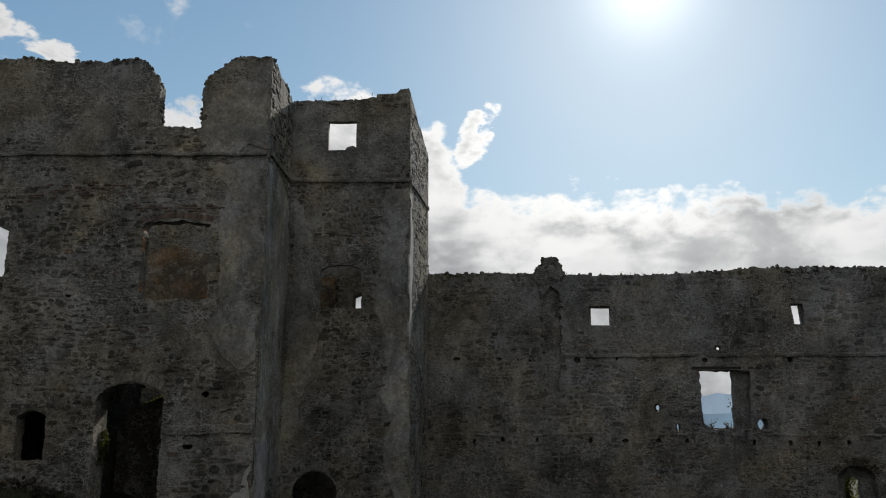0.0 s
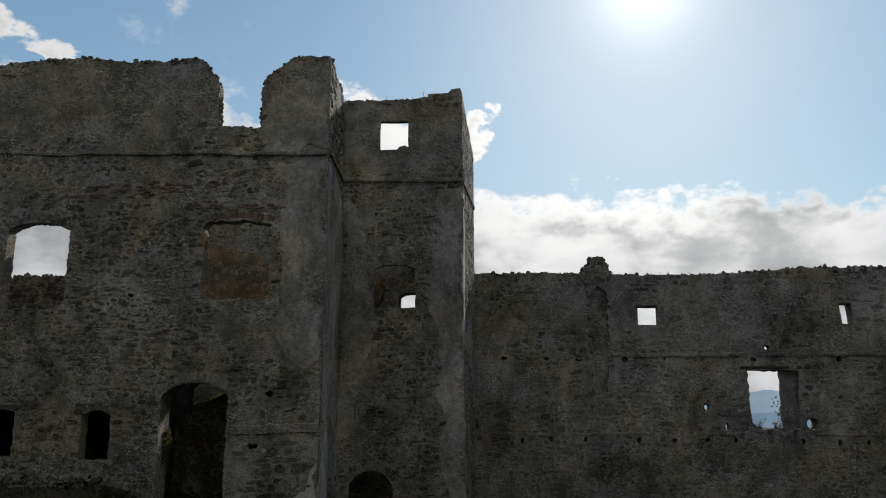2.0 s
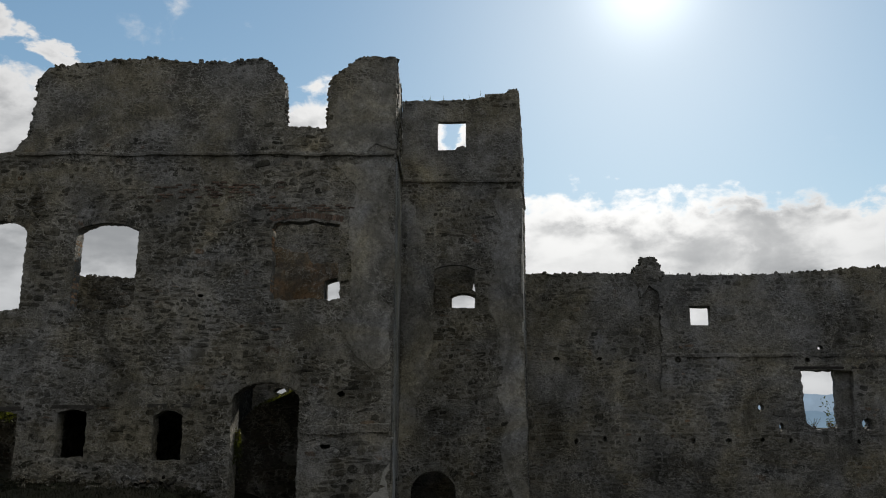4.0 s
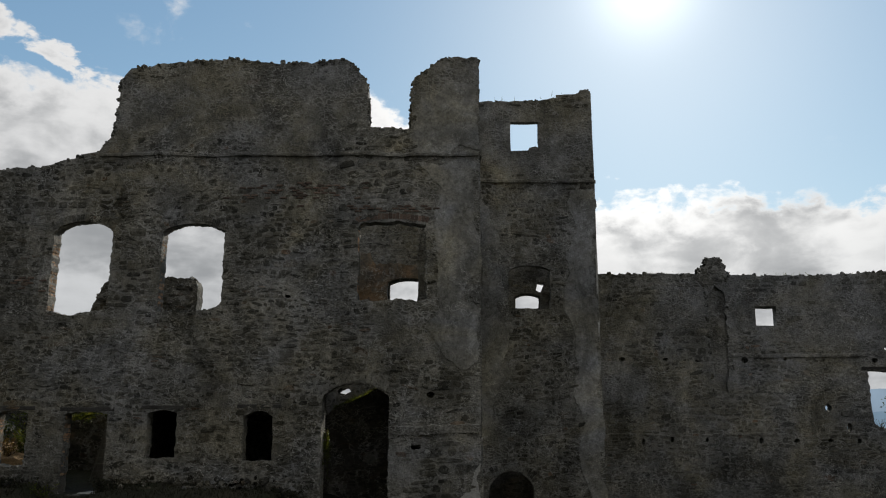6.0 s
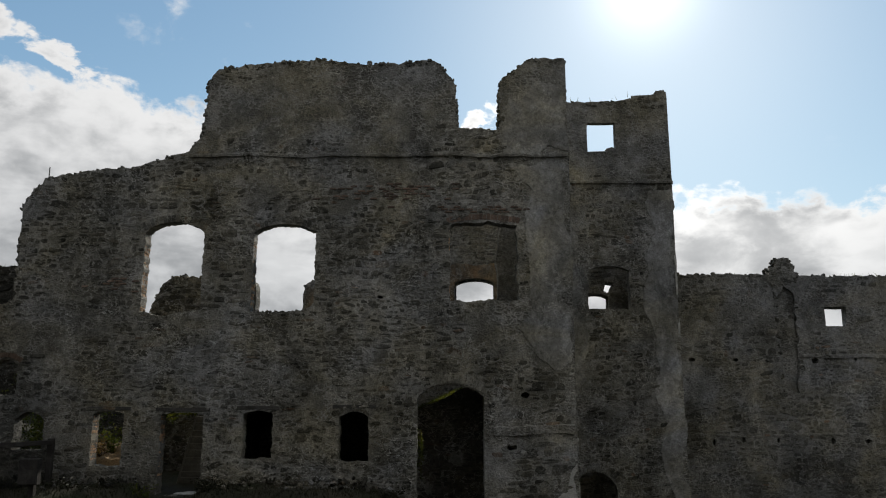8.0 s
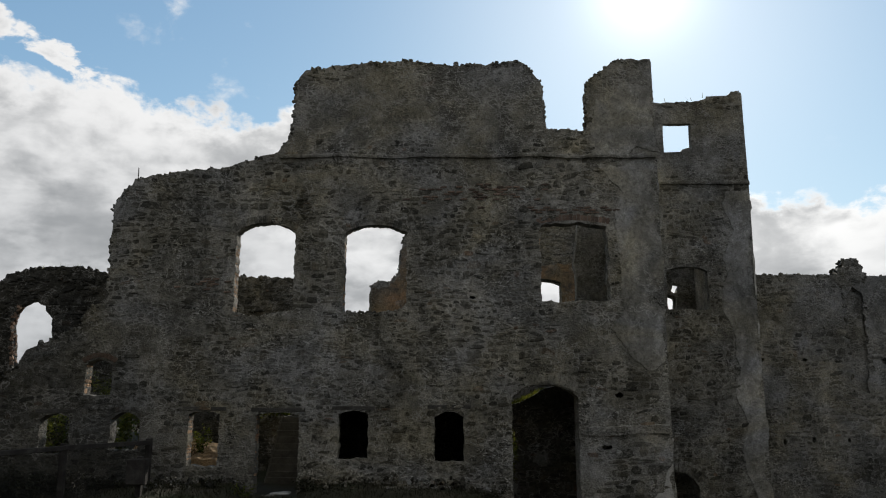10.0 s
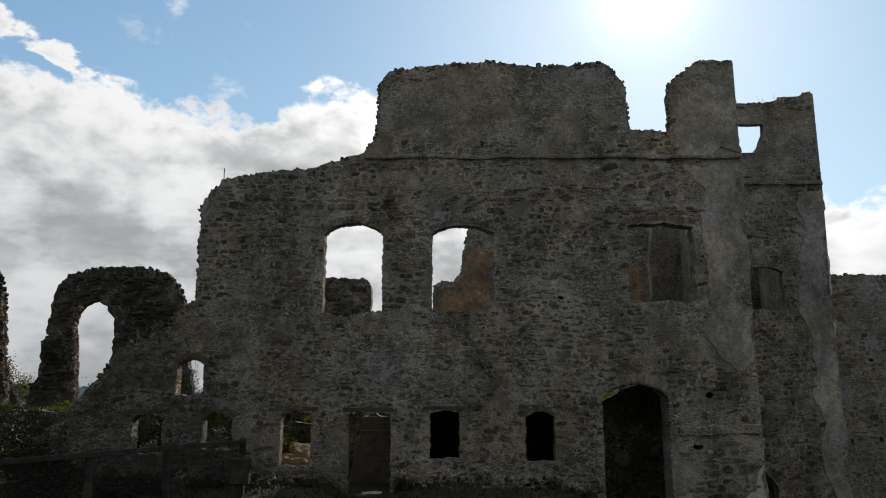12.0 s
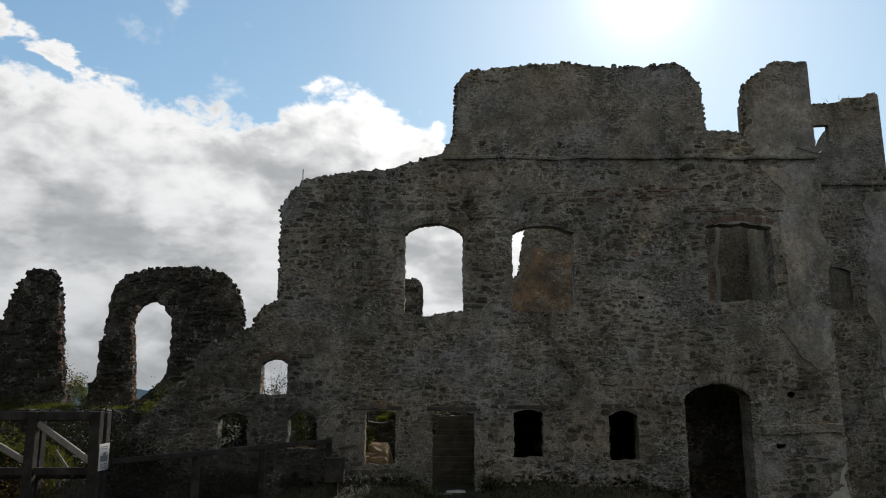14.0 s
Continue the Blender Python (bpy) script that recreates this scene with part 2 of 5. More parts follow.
ORANGE = material("ochre_plaster", [(0.125, 0.115, 0.10), (0.20, 0.16, 0.12), (0.33, 0.205, 0.122)], scale=1.3, grain=20, bump=0.6, stains=(2.0, (0.10, 0.092, 0.08), 0.85), weather=True)
# two timber tones: the railing's shade and sunlight are put into colour
WOOD = material("dark_toned_timber", [(0.026, 0.024, 0.022), (0.045, 0.042, 0.039), (0.085, 0.08, 0.072)], rough=0.9, scale=2.5, grain=60, bump=0.4)
PALE_WOOD = material("pale_timber", [(0.22, 0.21, 0.19), (0.30, 0.287, 0.26), (0.38, 0.363, 0.33)], rough=0.75, scale=3, grain=60, bump=0.2)
PLANK = material("brown_planks", [(0.11, 0.104, 0.09), (0.165, 0.155, 0.133), (0.23, 0.217, 0.187)], rough=0.75, scale=3, grain=70, bump=0.4)
EARTH = material("trodden_earth_and_grass", [(0.02, 0.024, 0.011), (0.033, 0.031, 0.02), (0.058, 0.05, 0.034)], scale=0.5, grain=14, bump=0.8, coords="World", stains=(0.25, (0.024, 0.034, 0.013), 0.9))
SOIL = material("ochre_soil", [(0.22, 0.145, 0.075), (0.32, 0.215, 0.11), (0.40, 0.28, 0.15)], scale=2.0, grain=25, bump=0.9, coords="World")
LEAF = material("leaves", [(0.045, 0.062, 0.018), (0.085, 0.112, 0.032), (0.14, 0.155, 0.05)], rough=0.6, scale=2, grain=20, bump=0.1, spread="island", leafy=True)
# darker copy of the leaves: shade low on the wall put into colour
SHADE_LEAF = material("shade_toned_leaves", [(0.014, 0.016, 0.009), (0.026, 0.028, 0.014), (0.045, 0.042, 0.024)], rough=0.6, scale=2, grain=20, bump=0.1, spread="island")
RUSSET = material("russet_leaves", [(0.07, 0.048, 0.028), (0.115, 0.08, 0.045), (0.165, 0.125, 0.07)], rough=0.6, scale=2, grain=20, bump=0.1, spread="island", leafy=True)
LIMEWASH = material("pale_lime_plaster", [(0.36, 0.35, 0.32), (0.48, 0.47, 0.43), (0.58, 0.565, 0.52)], scale=2.2, grain=20, bump=0.4, stains=(1.4, (0.24, 0.23, 0.2), 0.7))
WIRE = material("dark_coated_wire", [(0.012, 0.012, 0.011), (0.02, 0.02, 0.018)], rough=0.6, scale=6, grain=50, bump=0.1)
TWIG = material("twigs", [(0.08, 0.06, 0.045), (0.14, 0.11, 0.085)], scale=6, grain=50, bump=0.3)
PAPER = material("printed_paper", [(0.72, 0.72, 0.70), (0.80, 0.80, 0.78)], rough=0.5, scale=3, grain=30, bump=0.02)
INK = material("grey_print", [(0.18, 0.18, 0.18), (0.32, 0.32, 0.32)], rough=0.5, scale=18, grain=60, bump=0.02)


# ---- small builders ----
def obj_from(name, verts, faces, mat, parent=None, label=""):
    me = bpy.data.meshes.new(name)
    me.from_pydata([tuple(v) for v in verts], [], [tuple(f) for f in faces])
    me.materials.append(mat)
    ob = new(name, me)
    ob.parent = parent
    if label:
        tagged(ob, label)
    return ob


def part(name, bm, mat, parent, label=""):
    me = bpy.data.meshes.new(name)
    bm.to_mesh(me)
    bm.free()
    me.materials.append(mat)
    ob = new(name, me)
    ob.parent = parent
    if label:
        tagged(ob, label)
    return ob


def rough_box(lo, hi, wear=0.01, seed=1, cuts=2):
    """A box with bevelled, slightly uneven edges."""
    bm = bmesh.new()
    bmesh.ops.create_cube(bm, size=1)
    lo, hi = Vector(lo), Vector(hi)
    for v in bm.verts:
        v.co = Vector(((v.co[i] + 0.5) * (hi[i] - lo[i]) + lo[i] for i in range(3)))
    bmesh.ops.bevel(bm, geom=bm.edges[:], offset=min(min(hi - lo) * 0.15, max(wear * 1.5, 0.006)), segments=1, affect="EDGES")
    if cuts:
        long_edges = [e for e in bm.edges if e.calc_length() > 0.4]
        bmesh.ops.subdivide_edges(bm, edges=long_edges, cuts=cuts, use_grid_fill=True)
    for v in bm.verts:
        v.co += noise.noise_vector(v.co * 3.1 + Vector((seed * 3.7, 0, 0))) * wear
    return bm


def jagged(pts, step=0.16, amp=0.05, seed=0, closed=True):
    """Break a coarse outline into an uneven one."""
    rnd = random.Random(seed)
    out = []
    n = len(pts)
    for i in range(n if closed else n - 1):
        a, b = Vector(pts[i]), Vector(pts[(i + 1) % n])
        L = (b - a).length
        k = max(1, int(L / step))
        nrm = Vector((-(b - a).y, (b - a).x)) / max(L, 1e-6)
        for j in range(k):
            p = a + (b - a) * ((j + (rnd.uniform(-0.3, 0.3) if j else 0)) / k)
            if L > step:
                p = p + nrm * rnd.uniform(-amp, amp)
            out.append((p.x, p.y))
    return out


def arched(x0, z0, x1, z1, rise, n=12, worn=0.0):
    """An opening with a flattened arch of the given rise within its height, and a worn sill."""
    rnd = random.Random(int(abs(x0) * 100))
    pts = [(x0, z0)]
    if worn:
        pts += [(x0 + (x1 - x0) * i / 7, z0 + worn * rnd.uniform(-1, 0.8)) for i in range(1, 7)]
    pts.append((x1, z0))
    for i in range(n + 1):
        f = i / n
        pts.append((x1 + (x0 - x1) * f, z1 - rise * abs(2 * f - 1) ** 2.4))
    return pts


def slab(name, outer, holes, thick, m, mat, label="", kind="structure"):
    """A wall: an outline with openings through it. Local x along, y up, z out of its face, which lies at z = 0."""
    cu = bpy.data.curves.new(name, "CURVE")
    cu.dimensions, cu.fill_mode, cu.extrude = "2D", "BOTH", thick / 2
    for loop in (outer, *holes):
        s = cu.splines.new("POLY")
        s.points.add(len(loop) - 1)
        for q, (x, y) in zip(s.points, loop):
            q.co = (x, y, 0, 1)
        s.use_cyclic_u = True
    tmp = bpy.data.objects.new(name, cu)
    scene.collection.objects.link(tmp)
    me = bpy.data.meshes.new_from_object(tmp.evaluated_get(bpy.context.evaluated_depsgraph_get()))
    bpy.data.objects.remove(tmp)
    me.name = name
    me.transform(Matrix.Translation((0, 0, -thick / 2)))
    me.materials.clear()
    me.materials.append(mat)
    ob = new(name, me)
    ob.matrix_world = m
    return tagged(ob, label, "wall", kind=kind)


def wall_frame(origin, along, lean=0.0):
    """The matrix of a wall whose local x runs along a level direction and whose z is its outward face."""
    u = Vector((*along, 0)).normalized()
    n = u.cross(Vector((0, 0, 1)))
    m = Matrix((u, Vector((0, 0, 1)), n)).transposed().to_4x4()
    return Matrix.Translation(origin) @ m @ pose(0, 0, 0, -lean)


def inside(poly, x, y):
    poly = np.asarray(poly)
    x, y = np.asarray(x, float), np.asarray(y, float)
    res = np.zeros(x.shape, bool)
    px, py = poly[-1]
    for qx, qy in poly:
        hit = ((qy > y) != (py > y)) & (x < (px - qx) * (y - qy) / (py - qy + 1e-12) + qx)
        res ^= hit
        px, py = qx, qy
    return res


STONES = []


def stone_variants():
    """Roughly squared blocks with broken corners, a chipped arris and a nearly flat face."""
    rnd = random.Random(5)
    for k in range(22):
        rim = []
        for cx, cy in ((-1, -1), (1, -1), (1, 1), (-1, 1)):
            x, y = cx * (0.5 - rnd.uniform(0, 0.10)), cy * (0.5 - rnd.uniform(0, 0.13))
            cut = rnd.choice((0.0, 0.10, 0.2, 0.3))
            if cut:
                p, q = (x - cx * cut * rnd.uniform(0.5, 1.3), y), (x, y - cy * cut * rnd.uniform(0.7, 1.6))
                rim += [q, p] if cx * cy > 0 else [p, q]
            else:
                rim.append((x, y))
        n = len(rim)
        tilt = (rnd.uniform(-0.5, 0.5), rnd.uniform(-0.4, 0.4))
        verts = [(x, y, -0.6) for x, y in rim]
        verts += [(x, y, rnd.uniform(0.45, 0.7)) for x, y in rim]
        for x, y in rim:
            f = rnd.uniform(0.8, 0.95)
            verts.append((x * f, y * f, 0.95 + tilt[0] * x + tilt[1] * y + rnd.uniform(-0.1, 0.1)))
        faces = [(r * n + i, r * n + (i + 1) % n, r * n + n + (i + 1) % n, r * n + n + i) for r in range(2) for i in range(n)]
        verts.append((rnd.uniform(-0.15, 0.15), rnd.uniform(-0.15, 0.15), 1.0))
        faces += [(2 * n + i, 2 * n + (i + 1) % n, 3 * n) for i in range(n)]
        STONES.append((np.array(verts), faces))


stone_variants()
STONE_MESH, DARK_MESH, JAMB_MESH, BRICK_MESH, REAR_MESH = [], [], [], [], []
for V, Fc in STONES:
    for group, mat in ((STONE_MESH, STONE_ONE), (DARK_MESH, DARK_SINGLE), (JAMB_MESH, JAMB), (BRICK_MESH, BRICK_ONE), (REAR_MESH, REAR_ONE)):
        me = bpy.data.meshes.new("stone")
        me.from_pydata(V.tolist(), [], Fc)
        me.materials.append(mat)
        group.append(me)


def masonry(wall, outer, holes, seed, box, proud=0.035, size=1.0, bare=0.0, near=None, patches=(), singles=300, mats=None):
    """Rubble facing on a wall: uneven courses of stones, left out where plaster still covers them."""
    rnd = random.Random(seed)
    singly, joined = mats or (STONE_MESH, STONE_MANY)
    x0, z0, x1, z1 = box
    placed = []
    for grade, sign in ((1.3, 1), (0.85, -1)):
        z = z0
        while z < z1:
            h = rnd.choice((0.08, 0.11, 0.13, 0.16, 0.20)) * size * grade
            x = x0 + rnd.uniform(-0.3, 0)
            while x < x1:
                w = max(h * 0.95, rnd.choice((0.11, 0.16, 0.2, 0.26, 0.33, 0.44)) * rnd.uniform(0.85, 1.15) * size * grade)
                zz = z + h / 2 + rnd.uniform(-0.035, 0.035) + 0.2 * noise.noise(Vector((x * 0.45, z * 0.3, seed))) + 0.05 * noise.noise(Vector((x * 1.7, z, seed)))
                odd = rnd.random()
                if sign * (noise.noise(Vector((x * 0.5 + 31, zz * 0.6, seed + 9))) + 0.05) > 0:
                    if odd < 0.12:
                        # two thin slips in place of one block
                        placed.append((x + w / 2, zz - h * 0.26, w * 0.95, h * 0.42))
                        placed.append((x + w / 2, zz + h * 0.26, w * 0.9, h * 0.40))
                    elif odd < 0.88:
                        placed.append((x + w / 2, zz, w * 0.97, h * rnd.uniform(0.6, 1.05) * (1.4 if odd > 0.82 else 1.0)))
                x += w + rnd.choice((0.012, 0.02, 0.035, 0.07))
            z += h + 0.018
    P = np.array(placed)
    ok = np.ones(len(P), bool)
    for dx in (-0.42, 0, 0.42):
        for dz in (-0.42, 0.42):
            px, pz = P[:, 0] + dx * P[:, 2], P[:, 1] + dz * P[:, 3]
            ok &= inside(outer, px, pz)
            for hole in holes:
                ok &= ~inside(hole, px, pz)
    for owner, sheet in COVERED:
        if owner == wall:
            ok &= ~inside(sheet, P[:, 0], P[:, 1])
    keep = []
    for i in np.nonzero(ok)[0]:
        x, zz, w, h = P[i]
        v = noise.fractal(Vector((x * 0.42 + seed * 7.3, zz * 0.55, seed)), 0.9, 2.0, 4)
        v += 0.35 * noise.noise(Vector((x * 2.3, zz * 2.3, seed + 4)))
        for (cx, cz, rx, rz, amt) in patches:
            q = ((x - cx) / rx) ** 2 + ((zz - cz) / rz) ** 2
            if q < 1.6:
                v += amt * max(0.0, 1.6 - q)
        if v < bare:
            keep.append(i)
    single = []
    if near:
        single = [i for i in keep if near[0] < P[i][0] < near[2] and near[1] < P[i][1] < near[3]][:singles]
    chosen = set(single)
    V, Fc, n = [], [], 0
    for i in keep:
        k = rnd.randrange(len(STONES))
        x, zz, w, h = P[i]
        turn = rnd.gauss(0, 0.13)
        d = proud * rnd.choice((0.25, 0.5, 0.8, 1.0, 1.5))
        if i in chosen:
            ob = new("stone", singly[k])
            ob.parent = wall
            ob.matrix_basis = pose(x, zz, 0, 0, 0, math.degrees(turn)) @ Matrix.Diagonal((w, h, d, 1))
            continue
        v, f = STONES[k]
        c, s = math.cos(turn), math.sin(turn)
        a, b = v[:, 0] * w, v[:, 1] * h
        V.append(np.column_stack((x + a * c - b * s, zz + a * s + b * c, v[:, 2] * d)))
        Fc.extend([tuple(q + n for q in ff) for ff in f])
        n += len(v)
    if V:
        ob = obj_from("rubble_facing", np.vstack(V), Fc, joined, wall, "uneven grey rubble stones in lime mortar")
        tagged(ob, kind="stuff")


def rubble_top(wall, line, thick, seed, size=0.2, density=1.0, dark=False, mat=None):
    """Loose, weathered stones along a broken wall head."""
    rnd = random.Random(seed)
    V, Fc, n = [], [], 0
    for a, b in zip(line, line[1:]):
        a, b = Vector(a), Vector(b)
        L = (b - a).length
        for depth in np.arange(-0.05, -thick, -size * 1.5):
            for j in range(int(L / size * density) + 1):
                p = a + (b - a) * rnd.random()
                v, f = rnd.choice(STONES)
                w, h, d = (size * rnd.uniform(0.5, 1.3) for _ in range(3))
                R = Euler((rnd.uniform(-0.5, 0.5) + (math.pi / 2 if rnd.random() < 0.5 else 0), rnd.uniform(-0.5, 0.5), rnd.uniform(-0.6, 0.6))).to_matrix()
                q = (v * (w, h, d * 0.5)) @ np.array(R).T + (p.x, p.y + rnd.uniform(-0.6, 0.25) * h, depth + rnd.uniform(-0.05, 0.02))
                V.append(q)
                Fc.extend([tuple(k + n for k in ff) for ff in f])
                n += len(v)
    ob = obj_from("broken_wall_head", np.vstack(V), Fc, mat or (DARK_STONE if dark else STONE_MANY), wall, "weathered loose stones of the broken wall head")
    tagged(ob, kind="stuff")


def voussoirs(wall, x0, x1, z, rise, depth, n, mat, name="voussoir", proud=0.03, seed=1):
    """A ring of wedge stones over an opening, each a part."""
    rnd = random.Random(seed)
    half = (x1 - x0) / 2
    r = (half * half + rise * rise) / (2 * rise)
    cx, cz = (x0 + x1) / 2, z + rise - r
    a0 = math.asin(min(1, half / r))
    for i in range(n):
        b0 = -a0 + 2 * a0 * (i + 0.06) / n
        b1 = -a0 + 2 * a0 * (i + 0.94) / n
        dd = depth * rnd.uniform(0.85, 1.1)
        pr = proud * rnd.uniform(0.5, 1.4)
        ring = [(cx + math.sin(b) * q, cz + math.cos(b) * q) for b, q in ((b0, r), (b1, r), (b1, r + dd), (b0, r + dd))]
        verts = [(x, y, -0.1) for x, y in ring] + [(x, y, pr) for x, y in ring]
        obj_from(name, verts, [(4, 5, 6, 7), (0, 1, 5, 4), (1, 2, 6, 5), (2, 3, 7, 6), (3, 0, 4, 7)], mat, wall)


def ledge(wall, a, b, z, high, out, mat, seed, name="string_course", ragged=0.0):
    """A projecting, worn string course along a wall."""
    n = max(4, int(abs(b - a) / 0.16))
    verts, faces = [], []
    rnd = random.Random(seed)
    for i in range(n + 1):
        x = a + (b - a) * i / n
        w = out * rnd.uniform(0.55, 1.1) * (1 - ragged * step(noise.noise(Vector((x * 1.3, z, seed))), -0.1, 0.35))
        dz = rnd.uniform(-0.015, 0.015) + ragged * 0.12 * noise.noise(Vector((x * 0.8, z + 5, seed)))
        for (o, h) in ((-0.06, -high / 2), (w * 0.85, -high / 2), (w, high * 0.1), (w * 0.9, high / 2), (-0.06, high * 0.75)):
            verts.append((x, z + h + dz, o))
    for i in range(n):
        for j in range(5):
            k = (j + 1) % 5
            faces.append((i * 5 + j, i * 5 + k, i * 5 + 5 + k, i * 5 + 5 + j))
    faces += [(0, 1, 2, 3, 4), tuple(n * 5 + q for q in (4, 3, 2, 1, 0))]
    return obj_from(name, verts, faces, mat, wall, "weathered projecting stone string course")


# ---- ground ----
def step(v, a, b):
    t = min(1.0, max(0.0, (v - a) / (b - a)))
    return t * t * (3 - 2 * t)


def ground_z(x, y):
    z = -1.9 * step(x, -12, -4) * step(y, -30, -2)
    z += (0.75 * step(y, -2.5, 6.0) + 1.4 * step(y, 7.25, 7.75)) * step(-x, 23.6, 26.5)
    z += 1.3 * step(y, 1.5, 8.5) * step(-x, 13.5, 16) * (1 - step(-x, 23.6, 26.5))
    if -3.5 < y < 0.4 and -25.5 < x < -5.5:
        bank = step(y, -3.2, -0.9) * step(-x, 5.5, 7.0) * (1 - step(-x, 7.2, 7.8) * (1 - step(-x, 9.6, 10.2))) * (1 - step(-x, 15.0, 15.5) * (1 - step(-x, 16.7, 17.3)))
        z += 0.33 * bank
    z += 1.3 * step(-x, 24.7, 25.8) * step(y, -5.2, -3.7) * (1 - step(y, -3.2, -1.6))
    if y > 15:
        z -= 0.42 * (min(y, 160) - 15) + 0.06 * max(0, y - 160)
    if x < -45:
        z -= 0.25 * (min(-x, 200) - 45)
    if x > 40:
        z -= 0.25 * (min(x, 200) - 40)
    return z + 0.10 * noise.fractal(Vector((x * 0.5, y * 0.5, 0)), 1.0, 2.0, 3)


def build_ground():
    def axis(lo, hi, near0, near1, fine):
        mid = list(np.arange(near0, near1 + 1e-6, fine))
        left, right, s = [], [], fine
        p = near0
        while p > lo:
            s *= 1.45
            p -= s
            left.append(p)
        p, s = near1, fine
        while p < hi:
            s *= 1.45
            p += s
            right.append(p)
        return left[::-1] + mid + right
    xs, ys = axis(-4500, 4500, -40, 22, 0.4), axis(-3000, 4500, -30, 20, 0.4)
    verts = [(x, y, ground_z(x, y)) for y in ys for x in xs]
    w = len(xs)
    faces = [(j * w + i, j * w + i + 1, (j + 1) * w + i + 1, (j + 1) * w + i) for j in range(len(ys) - 1) for i in range(w - 1)]
    ob = obj_from("ground", verts, faces, EARTH)
    return tagged(ob, "bare trodden earth with patches of grass", "ground", kind="structure")


ground = build_ground()

def blob(x, z, rx, rz, seed):
    return jagged([(x + rx * math.cos(a), z + rz * math.sin(a)) for a in np.arange(0, 6.2, 0.7)], 0.1, 0.02, seed)


# ---- the palace front ----
FRONT = wall_frame((0, -0.26, 0), (1, 0), 1.25)
front_top = [(-25.2, 1.6), (-24.75, 2.05), (-24.16, 2.68), (-23.65, 3.31), (-23.29, 3.95), (-22.51, 4.27), (-22.04, 4.55), (-21.82, 4.65), (-21.81, 4.85), (-21.52, 5.22), (-21.14, 5.36),
             (-21.20, 8.10), (-20.93, 8.54), (-20.61, 8.94), (-20.30, 9.04), (-19.51, 9.18), (-18.84, 9.25), (-17.82, 9.32), (-17.45, 9.48), (-17.1, 9.6), (-16.47, 9.78),
             (-16.30, 9.99), (-16.04, 10.38), (-15.98, 12.01), (-15.69, 12.38), (-14.91, 12.53), (-13.51, 12.66), (-12.47, 12.71), (-11.78, 12.60), (-10.39, 12.60), (-9.17, 12.73),
             (-8.92, 12.47), (-8.55, 12.05), (-8.48, 11.10), (-8.47, 10.51), (-7.24, 10.51), (-7.18, 12.01), (-6.76, 12.38), (-6.29, 12.75), (-5.2, 12.79)]
front_outer = jagged(front_top, 0.17, 0.045, 11, closed=False) + [(-5.2, 12.78), (-5.2, -2.4), (-25.2, -0.8)]
front_holes = [
    jagged([(-17.52, 5.04), (-17.25, 4.98), (-16.98, 4.86), (-16.7, 4.95), (-16.3, 5.0), (-15.95, 5.06)] + arched(-17.52, 5.04, -15.82, 7.66, 0.30)[1:], 0.1, 0.02, 1), jagged([(-14.38, 5.03), (-13.7, 4.97), (-13.3, 5.02), (-12.95, 5.06), (-12.72, 5.16), (-12.58, 5.3)] + arched(-14.38, 5.3, -12.57, 7.60, 0.26)[2:], 0.12, 0.02, 2),
    jagged(arched(-8.70, 5.36, -6.74, 7.66, 0.1, worn=0.06), 0.14, 0.045, 3),
    jagged(arched(-22.70, 1.1, -21.86, 2.19, 0.15), 0.15, 0.02, 4), jagged(arched(-20.74, 1.2, -19.93, 2.22, 0.2), 0.15, 0.02, 5),
    jagged(arched(-18.58, 0.78, -17.73, 2.25, 0.08, worn=0.06), 0.15, 0.02, 6), jagged(arched(-16.70, 0.0, -15.52, 2.22, 0.08), 0.2, 0.015, 7),
    jagged(arched(-14.42, 0.97, -13.60, 2.27, 0.10), 0.15, 0.02, 8), jagged(arched(-11.75, 0.90, -10.95, 2.24, 0.16), 0.15, 0.02, 9),
    jagged(arched(-9.6, -1.2, -7.76, 2.98, 0.34), 0.2, 0.02, 10), jagged(arched(-21.56, 2.69, -20.80, 3.68, 0.16), 0.15, 0.02, 12),
    blob(-6.6, 2.68, 0.12, 0.09, 14), blob(-7.0, 1.28, 0.16, 0.07, 15), blob(-10.68, 5.44, 0.09, 0.06, 16),
]
front_holes = [jagged(hole, 0.05, 0.016, 40 + i) for i, hole in enumerate(front_holes)]
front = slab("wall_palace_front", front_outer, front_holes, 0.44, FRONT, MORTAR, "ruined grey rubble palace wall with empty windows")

front_inner_outer = jagged([(x, z - 0.12) for x, z in front_top if -19.55 < x < -16.2] + [(-15.9, 10.2), (-8.4, 10.4), (-5.3, 10.4)], 0.25, 0.04, 13, closed=False) + [(-5.3, 10.4), (-5.3, -2.4), (-19.51, -0.8)]
front_inner_holes = [arched(-17.9, 4.95, -15.3, 7.95, 0.3), arched(-14.8, 4.95, -12.1, 7.95, 0.3), arched(-8.85, 5.3, -6.6, 7.9, 0.25),
                     arched(-19.0, 0.7, -17.2, 2.5, 0.1), arched(-17.0, -0.2, -15.2, 2.45, 0.1), arched(-14.85, 0.9, -13.2, 2.5, 0.1),
                     arched(-12.2, 0.85, -10.5, 2.5, 0.2), arched(-9.63, -1.2, -7.74, 3.02, 0.34)]
front_inner = slab("wall_palace_inner_skin", front_inner_outer, front_inner_holes, 0.43, FRONT @ Matrix.Translation((0, 0, -0.443)), MORTAR, "inner face of the ruined palace wall")

